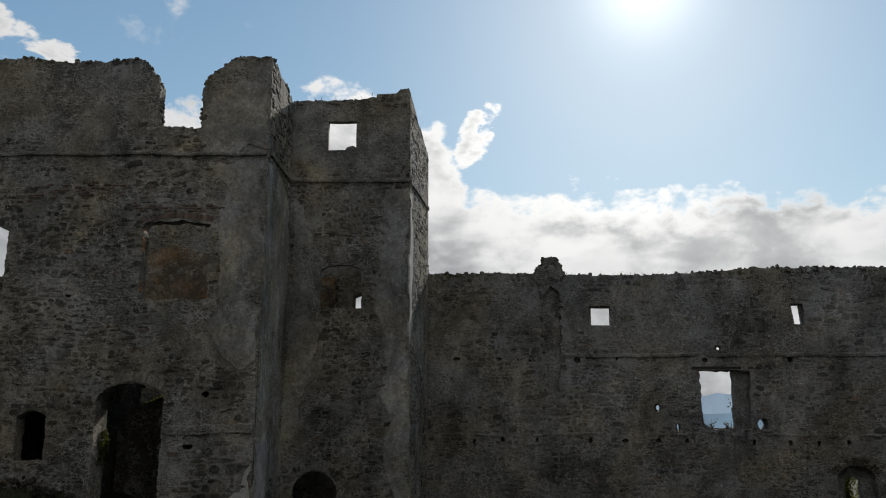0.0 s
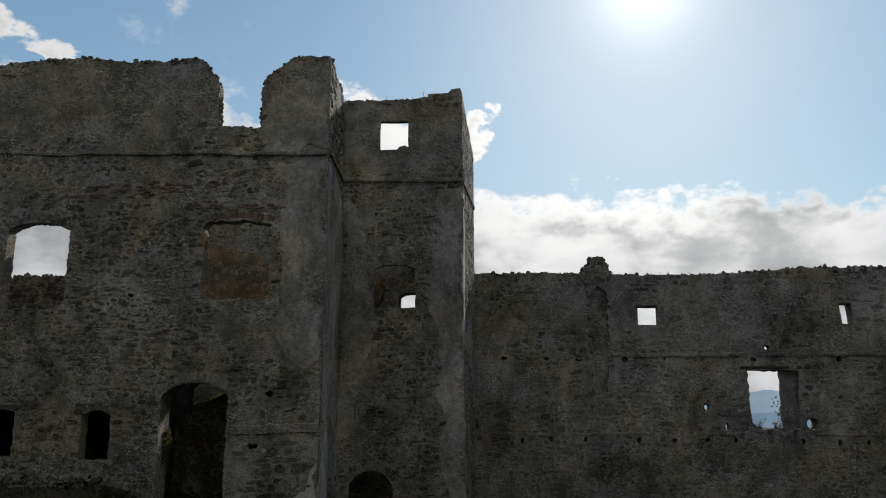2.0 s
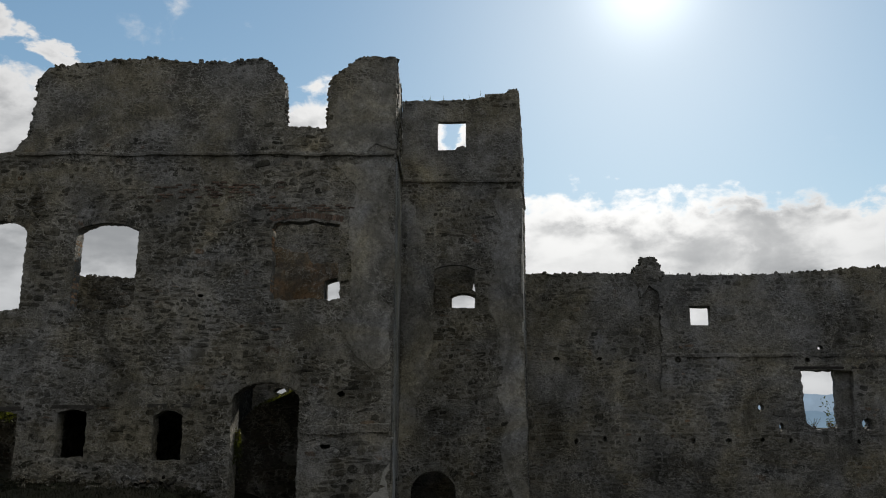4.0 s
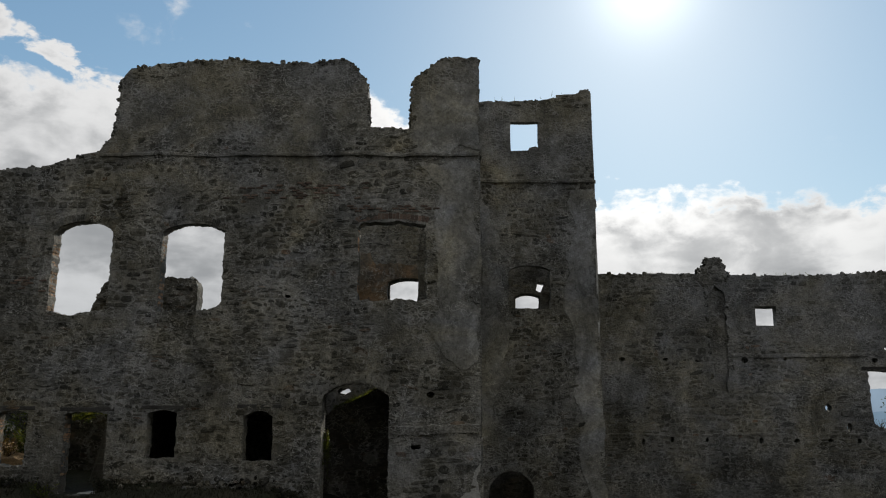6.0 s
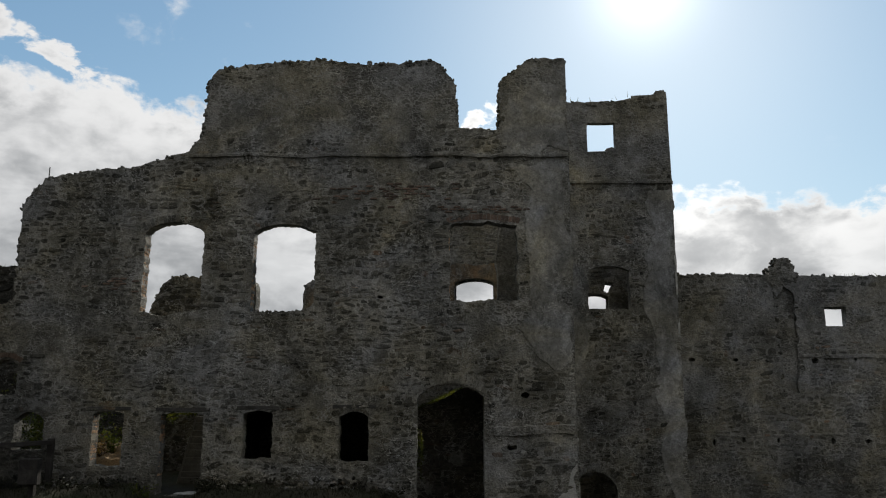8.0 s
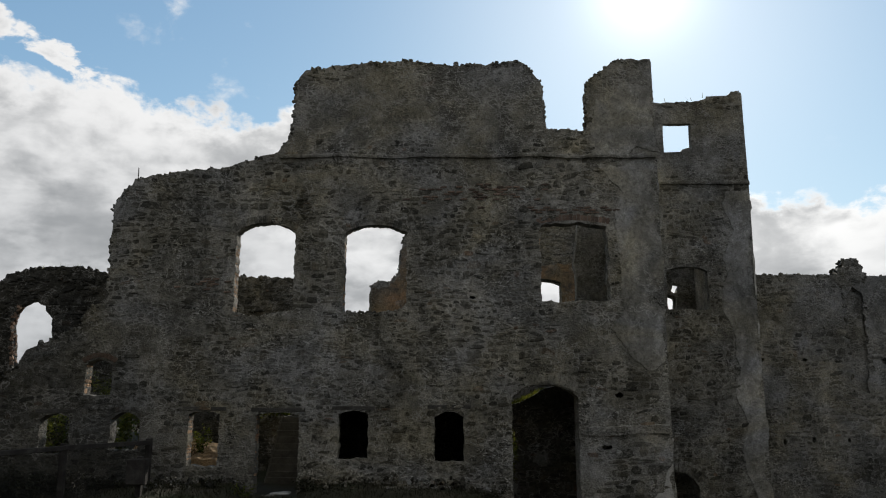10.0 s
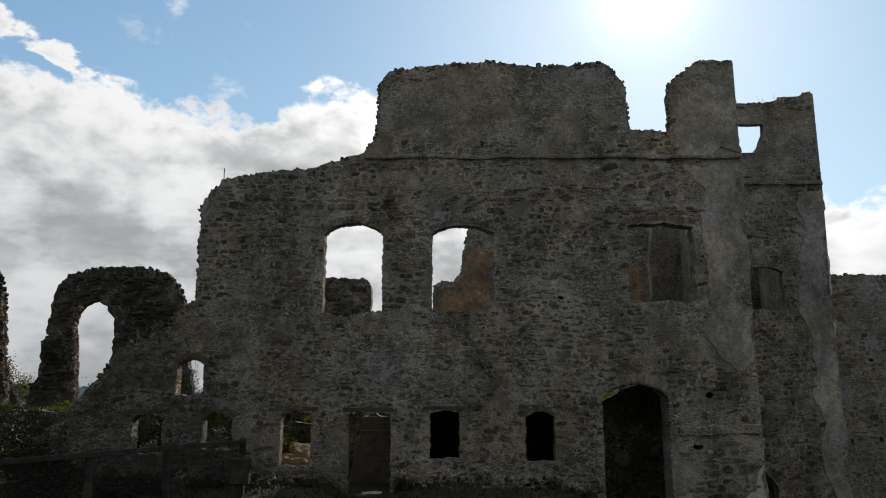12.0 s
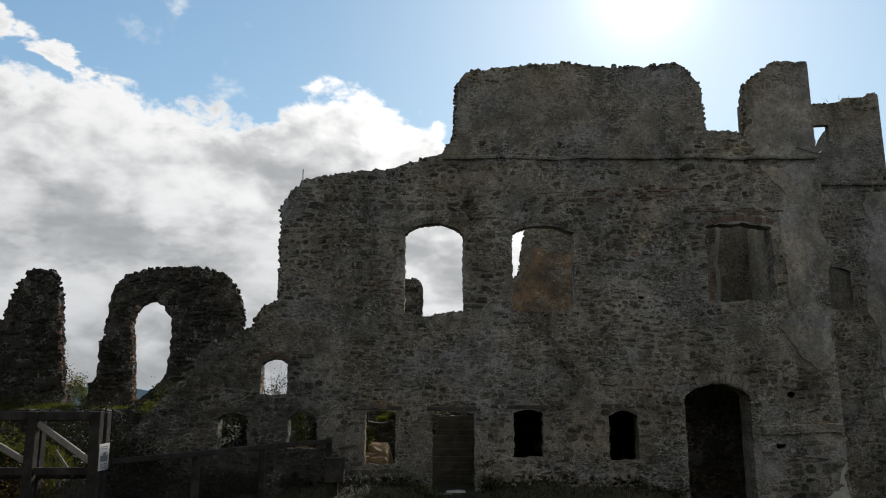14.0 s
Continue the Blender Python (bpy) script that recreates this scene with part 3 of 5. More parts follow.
# ---- the return of the palace block and the tower ----
RETURN = wall_frame((-5.17, 0, 0), (0, 1))
ret_outer = jagged([(0.05, 12.76), (0.7, 12.8), (1.2, 12.72), (2.2, 12.7), (3.5, 12.6)], 0.2, 0.06, 21, closed=False) + [(3.5, 12.6), (3.5, -2.6), (-0.245, -2.6)]
block_return = slab("wall_palace_return", ret_outer, [], 0.9, RETURN, MORTAR, "tall plastered side wall of the palace block")
TOWER = wall_frame((0, 3.4, 0), (1, 0), 0.0)
tower_top = [(-5.165, 12.66), (-4.65, 12.69), (-3.98, 12.69), (-3.2, 12.70), (-2.02, 12.84), (-1.6, 12.9), (-1.52, 13.07), (-1.3, 13.13), (-1.14, 13.05)]
tower_outer = jagged(tower_top, 0.18, 0.035, 31, closed=False) + [(-1.14, 13.05), (-1.10, 9.8), (-1.12, 6.0), (-1.06, -2.8), (-5.165, -2.8)]
tower_holes = [jagged([(-3.93, 10.90), (-3.34, 10.91), (-3.29, 11.0), (-3.08, 11.06), (-2.97, 10.99), (-2.97, 11.93), (-3.93, 11.93)], 0.3, 0.01, 32),
               jagged(arched(-4.06, 5.47, -2.70, 6.92, 0.15), 0.18, 0.03, 33), jagged(arched(-4.78, -2.2, -3.37, 0.28, 0.45), 0.18, 0.02, 34)]
tower = slab("wall_tower_front", tower_outer, tower_holes, 0.25, TOWER, MORTAR, "weathered tower wall with a square upper window")
SIDE = wall_frame((-1.12, 3.42, 0), (0.55, 4.15))
side_outer = jagged([(0.0, 13.0), (1.2, 12.6), (2.6, 12.3), (4.15, 12.0)], 0.2, 0.06, 41, closed=False) + [(4.15, 11.9), (4.15, -2.8), (0.0, -2.8)]
side = slab("wall_tower_side", side_outer, [], 1.2, SIDE, MORTAR, "tower side wall in raking sunlight")

stub = slab("wall_tower_stub", jagged([(-7.1, 3.6), (-7.08, 5.2), (-7.12, 7.0), (-6.95, 8.4), (-6.0, 8.8), (-5.17, 8.9)], 0.2, 0.04, 35, closed=False) + [(-5.17, 3.6)], [], 0.4, TOWER @ Matrix.Translation((0, 0, -0.02)), MORTAR, "broken stub of the tower wall inside the palace")

# ---- the long rear wall, with the curtain wall to the right ----
REAR = wall_frame((0, 7.5, 0), (1, -0.083))
rear_top = [(-14.55, 0.0), (-14.5, 7.0), (-14.15, 7.2), (-13.75, 7.15), (-13.4, 7.45), (-13.25, 8.5), (-13.1, 9.3), (-12.6, 10.2), (-12.2, 11.3), (-9, 11.6), (-5, 11.5), (-0.9, 10.6), (-0.62, 7.26), (1.5, 7.24), (3.52, 7.22), (3.6, 7.5), (3.8, 7.53), (3.83, 7.8), (4.36, 7.85), (4.4, 7.62), (4.5, 7.6), (4.52, 7.3), (4.68, 7.15),
            (7.8, 7.11), (9.9, 7.19), (11.55, 7.32), (16.3, 7.31), (24, 7.3)]
rear_outer = jagged(rear_top, 0.2, 0.04, 51, closed=False) + [(24, 7.3), (24, -3), (-14.55, -3)]

core_holes = [
    jagged([(5.60, 5.25), (6.30, 5.25), (6.30, 5.92), (5.60, 5.92)], 0.3, 0.015, 52), jagged([(13.04, 5.25), (13.31, 5.24), (13.25, 5.95), (12.93, 5.95)], 0.3, 0.012, 53),
    jagged([(9.55, 1.62), (9.8, 1.5), (10.62, 1.46), (10.64, 3.53), (9.48, 3.53)], 0.16, 0.035, 54),
    blob(7.93, 2.21, 0.08, 0.1, 55), blob(8.62, 1.52, 0.05, 0.13, 56), blob(11.53, 1.62, 0.17, 0.2, 57), blob(10.23, 4.37, 0.08, 0.06, 58),
    jagged(arched(-8.42, 5.2, -6.96, 7.13, 0.16), 0.16, 0.02, 59), jagged(arched(-3.46, 5.99, -2.56, 6.50, 0.12), 0.12, 0.015, 60),
    jagged([(-2.66, 6.7), (-2.5, 6.6), (-2.34, 6.9), (-2.6, 6.96)], 0.1, 0.015, 61), jagged([(-10.34, 2.74), (-10.1, 2.70), (-9.9, 2.80), (-9.88, 2.90), (-10.05, 2.91), (-10.25, 2.84)], 0.1, 0.012, 62),
    jagged(arched(14.3, -1.4, 14.85, -0.2, 0.12), 0.2, 0.02, 63),
]
rear_holes = [
    jagged([(5.50, 5.20), (6.29, 5.20), (6.29, 5.97), (5.50, 5.97)], 0.3, 0.02, 64), jagged([(12.93, 5.2), (13.34, 5.2), (13.28, 5.98), (12.84, 5.98)], 0.3, 0.02, 65),
    jagged([(9.40, 1.55), (9.8, 1.42), (11.15, 1.48), (11.22, 3.55), (9.34, 3.58)], 0.2, 0.04, 66), blob(11.56, 1.62, 0.2, 0.22, 69),
    blob(7.85, 2.21, 0.14, 0.15, 67), blob(8.55, 1.52, 0.1, 0.16, 68), blob(10.13, 4.37, 0.13, 0.1, 70),
    jagged(arched(-8.46, 5.1, -6.92, 7.2, 0.16), 0.16, 0.03, 71), jagged(arched(-3.52, 5.92, -2.5, 6.56, 0.12), 0.16, 0.02, 72), jagged([(-2.7, 6.62), (-2.5, 6.58), (-2.3, 6.9), (-2.6, 7.0)], 0.1, 0.015, 74), blob(-10.1, 2.8, 0.27, 0.15, 73),
    jagged(arched(13.95, -1.4, 15.3, 0.22, 0.35), 0.2, 0.02, 75),
]
# sockets of vanished beams in two uneven rows, and the chase of a chimney flue
sock = random.Random(17)
for i in range(22):
    x, z = (0.5 + i * 1.5, 3.97) if i < 9 else (1.1 + (i - 9) * 1.12, 1.0)
    if i not in (5, 7, 12, 17):
        rear_holes.append(blob(x + sock.uniform(-0.2, 0.2), z + sock.uniform(-0.06, 0.06), sock.uniform(0.06, 0.14), sock.uniform(0.06, 0.12), 100 + i))
rear_holes.append(jagged([(3.9, 2.9), (4.3, 2.75), (4.44, 4.0), (4.42, 6.5), (4.1, 6.75), (3.82, 6.4), (3.84, 4.5)], 0.12, 0.07, 130))
rear = slab("wall_rear_curtain", rear_outer, rear_holes, 0.28, REAR, REAR_MORTAR, "long dark curtain wall of rubble with small openings")
core_outer = jagged([(x, z - 0.05) for x, z in rear_top], 0.2, 0.05, 76, closed=False) + [(24, 7.25), (24, -3), (-14.55, -3)]
rear_core = slab("wall_rear_core", core_outer, core_holes, 0.2, REAR @ Matrix.Translation((0, 0, -0.283)), REAR_MORTAR, "inner core of the curtain wall")

# ---- the ruined arcade and a fragment of wall beyond ----
ARCADE = wall_frame((0, 10.0, 0), (1, 0))
arch_outer = jagged([(-31.05, 1.0), (-31.02, 3.12), (-30.6, 3.46), (-30.7, 4.9), (-30.45, 5.0), (-30.4, 6.38), (-30.15, 7.21), (-29.83, 7.62), (-28.66, 7.94), (-26.75, 8.01), (-25.66, 7.69), (-25.16, 7.21), (-24.81, 6.26), (-24.73, 5.3), (-24.3, 3.0), (-24.1, 1.0)], 0.2, 0.08, 71, closed=False) + [(-24.1, -1), (-31.05, -1)]
arch_hole = jagged([(-29.1, 2.3), (-28.4, 2.85), (-27.84, 3.46), (-27.68, 4.73), (-27.76, 5.79), (-28.05, 6.3), (-28.55, 6.55), (-29.05, 6.36), (-29.37, 5.91), (-29.34, 4.97)], 0.16, 0.06, 72)
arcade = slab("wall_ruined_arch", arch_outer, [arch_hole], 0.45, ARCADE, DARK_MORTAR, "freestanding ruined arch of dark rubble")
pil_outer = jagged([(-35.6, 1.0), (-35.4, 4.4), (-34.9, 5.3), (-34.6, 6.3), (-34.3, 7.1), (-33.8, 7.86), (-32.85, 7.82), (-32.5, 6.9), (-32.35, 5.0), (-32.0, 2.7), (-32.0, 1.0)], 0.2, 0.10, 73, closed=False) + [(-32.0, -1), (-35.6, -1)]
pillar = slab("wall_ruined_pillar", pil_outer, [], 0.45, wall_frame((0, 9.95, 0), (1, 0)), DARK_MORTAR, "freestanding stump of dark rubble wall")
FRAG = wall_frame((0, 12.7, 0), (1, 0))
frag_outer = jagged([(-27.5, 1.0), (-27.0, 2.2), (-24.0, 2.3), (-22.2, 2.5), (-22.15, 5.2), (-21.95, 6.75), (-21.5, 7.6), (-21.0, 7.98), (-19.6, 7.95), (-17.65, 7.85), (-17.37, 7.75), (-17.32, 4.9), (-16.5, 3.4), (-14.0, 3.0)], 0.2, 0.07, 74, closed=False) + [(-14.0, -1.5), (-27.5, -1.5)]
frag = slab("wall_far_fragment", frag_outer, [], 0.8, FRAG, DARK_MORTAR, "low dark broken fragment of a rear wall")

# front face of the mound; its shade is put into the dark stone colour
terrace_line = [(-36.0, 2.0), (-33.5, 2.1), (-30, 2.12), (-27, 2.1), (-25.2, 1.95)]
terrace_outer = jagged(terrace_line, 0.22, 0.08, 77, closed=False) + [(-25.2, -0.5), (-36.0, -0.5)]
terrace = slab("wall_terrace", terrace_outer, [], 0.5, wall_frame((0, 7.1, 0), (1, 0)), DARK_MORTAR, "low mound face under the ruined arch, toned dark for shade")
# unseen walls added west and southwest to block sky light at the left
wing = slab("wall_west_wing", [(-50, -3), (9.2, -3), (9.2, 13), (-50, 13)], [], 1.0, wall_frame((-36.6, 0, 0), (0, 1)), MORTAR, "added unseen wall that blocks sky light on the west")

southwest_blocker = slab("wall_gate_wing", [(-50, -3), (-12.5, -3), (-12.5, 13), (-50, 13)], [], 1.0, wall_frame((-27.5, 0, 0), (0, 1)), MORTAR, "added unseen wall that blocks sky light on the southwest")

# two more unseen walls, added dark to lower the light near the ground
south_blocker = slab("wall_court_south", [(-26, -3), (27.4, -3), (27.4, 8.5), (-26, 8.5)], [], 1.0, wall_frame((0, -31.0, 0), (-1, 0)), DARK_MORTAR, "added unseen wall that dims the light from behind")
east_blocker = slab("wall_court_east", [(-5.4, -3), (31.0, -3), (31.0, 7.3), (-5.4, 7.3)], [], 1.0, wall_frame((24.05, 0, 0), (0, -1)), DARK_MORTAR, "added unseen wall that dims the light from the east")

# ---- plaster that still covers the rubble ----
PATCHES = [
    (front, [(-5.95, -0.9), (-5.24, -0.9), (-5.24, 0.85), (-5.4, 0.7), (-5.5, 0.25), (-5.75, -0.1)], 2, "pale plaster remnant at the corner", LIMEWASH),
    (front, [(-6.9, 9.5), (-6.3, 8.6), (-6.35, 7.4), (-6.3, 6.2), (-6.45, 5.1), (-6.75, 4.6), (-6.4, 4.1), (-6.2, 3.7), (-5.75, 3.45), (-5.24, 3.6), (-5.24, 5.0), (-5.65, 5.35), (-5.55, 5.9), (-5.24, 6.1), (-5.24, 9.5)], 3, "smooth pale grey plaster remnant", PLASTER),
    (front, [(-7.1, 9.82), (-5.24, 9.82), (-5.24, 11.7), (-6.0, 12.0), (-6.6, 11.3), (-6.9, 11.5)], 8, "smooth grey plaster remnant on the parapet", PLASTER),
    (tower, [(-1.5, -1.2), (-1.15, -1.2), (-1.15, 9.5), (-2.0, 9.5), (-1.75, 8.2), (-2.15, 7.2), (-2.2, 5.6), (-1.85, 4.6), (-1.95, 3.0), (-1.75, 1.8), (-1.85, 0.4)], 4, "smooth grey plaster remnant", PLASTER),
    (tower, [(-5.1, 1.2), (-4.6, 1.7), (-4.35, 3.2), (-4.1, 4.1), (-4.45, 5.6), (-4.3, 7.0), (-4.6, 8.4), (-5.1, 9.2)], 5, "smooth grey plaster remnant", PLASTER),
    # tower-edge plaster is paler: part of its raking sunlight sits in the colour
    (side, [(0.03, 4.3), (0.3, 4.9), (0.42, 6.6), (0.5, 8.2), (0.38, 9.4), (0.03, 9.4)], 7, "plaster remnant on the tower edge, paled for its sunlight", LIMEWASH),
    (block_return, [(-0.1, -1.5), (1.2, -1.5), (1.0, -0.3), (1.5, 0.6), (1.1, 1.5), (-0.1, 1.5)], 11, "flaking grey plaster on the side wall", PLASTER),
    (block_return, [(-0.05, 2.0), (0.5, 1.9), (0.7, 3.0), (1.6, 3.3), (1.3, 4.5), (2.6, 5.0), (3.3, 6.0), (3.3, 8.8), (2.0, 9.5), (0.05, 9.5)], 12, "flaking grey plaster on the side wall", PLASTER),
]


def plaster_patch(wall, outline, seed, label, mat):
    """A remaining sheet of plaster over the rubble; gives back its ragged outline."""
    ragged = jagged(jagged(outline, 0.45, 0.16, seed), 0.1, 0.035, seed + 1)
    ob = slab("plaster_patch", ragged, [], 0.06, Matrix(), mat, label)
    for key in ("category", "kind"):
        del ob[key]
    ob.parent = wall
    ob.matrix_basis = Matrix.Translation((0, 0, 0.02))
    return wall, ragged


COVERED = [plaster_patch(*row) for row in PATCHES]

# ---- facing stones ----
DARK_FACING, REAR_FACING = (DARK_MESH, DARK_STONE), (REAR_MESH, REAR_MANY)
# coarse blocks in wide mortar at the foot of the corner
corner_base = jagged([(-7.6, -1.6), (-5.3, -1.6), (-5.3, 1.42), (-6.5, 1.5), (-7.6, 1.3)], 0.3, 0.08, 99)
masonry(front, corner_base, front_holes, 98, (-7.6, -1.5, -5.3, 1.5), bare=0.75, size=1.4, proud=0.016)
masonry(front, front_outer, front_holes + [corner_base], 3, (-25.2, -0.4, -5.25, 12.8), bare=0.36, size=1.0, proud=0.018, near=(-15.2, 0.0, -9.6, 2.9), patches=[(-6.2, 11.6, 1.1, 1.6, 0.9), (-6.3, 4.6, 1.1, 1.0, 1.0), (-5.6, 0.3, 0.7, 1.0, 1.0), (-6.2, 8.4, 1.2, 1.4, 0.5), (-12.0, 11.4, 4.0, 1.5, 0.9), (-10.5, 8.6, 2.2, 0.8, 0.3)])
west = [q for q in front_top if q[0] < -15.97]
rubble_top(front, west, 0.9, 4, 0.14, 0.9)
rubble_top(front, [q for q in front_top if q[0] > -16.05], 0.34, 43, 0.12, 0.9)
rubble_top(front, [q for q in front_top if -15.8 < q[0] < -9.1], 0.14, 44, 0.19, 1.1)
masonry(block_return, ret_outer, [], 5, (-0.1, -2.0, 3.4, 12.6), bare=0.3, size=1.0, proud=0.025, near=None, patches=[(1.6, 4.0, 2.2, 4.6, 0.8)])
rubble_top(block_return, [(0.1, 12.76), (1.2, 12.72), (2.2, 12.7), (3.4, 12.6)], 0.3, 29, 0.14, 0.8)
masonry(tower, tower_outer, tower_holes, 6, (-5.1, -2.4, -1.15, 12.9), bare=0.3, size=1.0, proud=0.015, near=(-4.6, 0.4, -1.2, 5), patches=[(-4.5, 5.0, 0.5, 5, 0.8), (-1.7, 6, 0.5, 2.4, 1.0), (-3.2, 11.2, 2.0, 1.4, 0.7), (-3.2, 8.6, 1.6, 0.9, 0.3)])
rubble_top(tower, tower_top, 0.35, 7, 0.12, 0.7)
masonry(side, side_outer, [], 8, (0.05, -2.4, 4.1, 12.4), bare=0.15, size=1.0, proud=0.014)
masonry(rear, rear_outer, rear_holes, 9, (-14.2, -2.0, 23.9, 11.4), bare=0.38, size=1.1, proud=0.016, near=(1, -1, 6, 3), patches=[(3.0, 5.6, 6.0, 1.2, 0.25), (9.0, 5.7, 6.0, 1.2, 0.3), (0.5, 3.2, 1.6, 1.2, 0.3)], mats=REAR_FACING)
rubble_top(front, [(-17.5, 5.02), (-16.98, 4.84), (-16.3, 4.98), (-15.84, 5.04)], 0.4, 45, 0.1, 1.1)
rubble_top(front, [(-14.36, 5.06), (-13.6, 5.0), (-12.6, 5.06)], 0.4, 46, 0.1, 1.0)
rubble_top(rear, rear_top[1:], 0.75, 10, 0.12, 0.6)
rubble_top(rear, [(11.0, 7.26), (12.0, 7.31), (16.3, 7.31), (24, 7.3)], 0.3, 28, 0.22, 0.8)
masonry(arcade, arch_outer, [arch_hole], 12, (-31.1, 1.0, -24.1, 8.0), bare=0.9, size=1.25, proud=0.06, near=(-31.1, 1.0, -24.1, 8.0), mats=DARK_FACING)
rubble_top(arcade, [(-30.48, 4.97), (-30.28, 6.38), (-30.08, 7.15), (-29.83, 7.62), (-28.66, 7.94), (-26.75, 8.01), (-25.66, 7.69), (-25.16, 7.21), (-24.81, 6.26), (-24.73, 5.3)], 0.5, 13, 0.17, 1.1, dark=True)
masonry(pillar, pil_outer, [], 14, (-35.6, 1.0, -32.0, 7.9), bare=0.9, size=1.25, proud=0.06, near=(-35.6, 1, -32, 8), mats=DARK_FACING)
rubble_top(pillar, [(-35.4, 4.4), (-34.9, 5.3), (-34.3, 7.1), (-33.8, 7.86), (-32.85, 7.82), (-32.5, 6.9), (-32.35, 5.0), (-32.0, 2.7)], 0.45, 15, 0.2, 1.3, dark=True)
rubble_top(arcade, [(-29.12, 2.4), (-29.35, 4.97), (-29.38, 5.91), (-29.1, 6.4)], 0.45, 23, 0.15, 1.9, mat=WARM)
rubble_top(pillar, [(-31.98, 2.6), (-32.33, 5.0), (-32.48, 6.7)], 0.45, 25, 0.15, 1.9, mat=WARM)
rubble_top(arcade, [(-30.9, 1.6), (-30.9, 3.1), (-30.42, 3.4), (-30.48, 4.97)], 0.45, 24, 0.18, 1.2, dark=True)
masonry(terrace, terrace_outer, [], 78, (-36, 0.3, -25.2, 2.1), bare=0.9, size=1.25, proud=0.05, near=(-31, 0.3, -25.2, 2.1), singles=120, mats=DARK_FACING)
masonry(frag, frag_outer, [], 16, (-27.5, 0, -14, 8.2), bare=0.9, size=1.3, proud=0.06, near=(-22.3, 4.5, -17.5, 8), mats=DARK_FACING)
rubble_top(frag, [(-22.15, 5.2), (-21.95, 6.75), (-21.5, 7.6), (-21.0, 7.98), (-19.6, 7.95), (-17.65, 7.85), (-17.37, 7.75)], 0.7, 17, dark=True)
ochre_line = [(-14.45, 4.8), (-14.42, 6.85), (-13.72, 6.98), (-13.32, 7.4), (-13.18, 8.5), (-12.6, 8.6), (-12.1, 8.3), (-10.8, 8.5), (-9.2, 8.2), (-8.9, 7.75), (-6.4, 7.8), (-5.0, 7.1), (-4.2, 7.2), (-4.1, 4.8)]
ochre = slab("ochre_plaster", jagged(ochre_line, 0.14, 0.07, 95), [h for h in rear_holes if -12 < h[0][0] < -5.6 and h[0][1] > 4], 0.04, Matrix(), ORANGE, "flaking ochre plaster")
for key in ("category", "kind"):
    del ochre[key]
ochre.parent = rear
ochre.matrix_basis = Matrix.Translation((0, 0, 0.05))
ledge(front, -16.4, -5.2, 9.68, 0.10, 0.115, MORTAR, 18, ragged=0.5)
ledge(block_return, 0.2, 3.4, 9.78, 0.14, 0.11, MORTAR, 19)
ledge(tower, -5.1, -1.12, 9.82, 0.12, 0.11, MORTAR, 20)
ledge(side, 0.02, 4.15, 9.82, 0.12, 0.06, MORTAR, 22)

# ---- details of the masonry ----
def brick_patch(wall, x0, z0, x1, z1, count, seed):
    """Reddish bricks left in a repair of the rubble."""
    rnd = random.Random(seed)
    for k in range(count):
        row = rnd.randrange(max(1, int((z1 - z0) / 0.075)))
        x, z = rnd.gauss((x0 + x1) / 2, (x1 - x0) / 4), z0 + row * 0.075
        x = x0 + round((x - x0) / 0.24) * 0.24 + (0.12 if row % 2 else 0)
        if any(inside(hole, [x + dx for dx in (-0.16, 0, 0.16)], [z] * 3).any() for hole in front_holes):
            continue
        ob = new("brick", rnd.choice(BRICK_MESH))
        ob.parent = wall
        ob.matrix_basis = pose(x, z, 0.004 * (k % 4), 0, 0, rnd.uniform(-3, 3)) @ Matrix.Diagonal((0.225, 0.062, rnd.uniform(0.018, 0.03), 1))


brick_patch(front, -12.6, 8.35, -8.6, 8.95, 48, 1)
brick_patch(front, -9.2, 7.95, -6.4, 8.2, 24, 2)
brick_patch(front, -18.9, 5.6, -17.7, 6.1, 14, 3)
voussoirs(front, -8.78, -6.68, 7.60, 0.12, 0.17, 20, BRICK_ONE, "brick", 0.012, 1)
voussoirs(front, -17.55, -15.8, 7.38, 0.26, 0.22, 16, STONE_ONE, "voussoir", 0.012, 2)
voussoirs(front, -14.4, -12.55, 7.36, 0.22, 0.22, 16, STONE_ONE, "voussoir", 0.012, 3)
voussoirs(front, -9.66, -7.7, 2.70, 0.32, 0.26, 13, PLASTER, "voussoir", 0.02, 4)
voussoirs(front, -11.8, -10.9, 2.12, 0.16, 0.14, 9, STONE_ONE, "voussoir", 0.012, 5)
voussoirs(front, -21.6, -20.76, 3.58, 0.16, 0.14, 10, BRICK, "brick", 0.03, 6)
voussoirs(front, -20.8, -19.88, 2.1, 0.18, 0.14, 9, STONE_ONE, "voussoir", 0.03, 7)
voussoirs(tower, -4.85, -3.3, -0.12, 0.42, 0.28, 17, STONE_ONE, "voussoir", 0.03, 8)
voussoirs(rear, 13.9, 15.35, -0.1, 0.36, 0.22, 14, STONE_ONE, "voussoir", 0.03, 9)


def jamb_stones(x, z0, z1, seed):
    """Uneven warm stones and brick ends that show in the reveal of an opening, facing into it."""
    rnd = random.Random(seed)
    z = z0
    while z < z1:
        h = rnd.choice((0.06, 0.08, 0.10, 0.13, 0.17))
        y = -0.04
        while y > -0.34:
            d = min(rnd.choice((0.12, 0.18, 0.25)), y + 0.44)
            ob = new("stone", rnd.choice(JAMB_MESH))
            ob.parent = front
            ob.matrix_basis = Matrix.Translation((x - 0.012, z + h / 2, y - d / 2)) @ Matrix.Rotation(radians(90), 4, "Y") @ pose(0, 0, 0, 0, 0, rnd.uniform(-6, 6)) @ Matrix.Diagonal((d * 0.98, h * 0.96, rnd.uniform(0.012, 0.028), 1))
            y -= d
        z += h


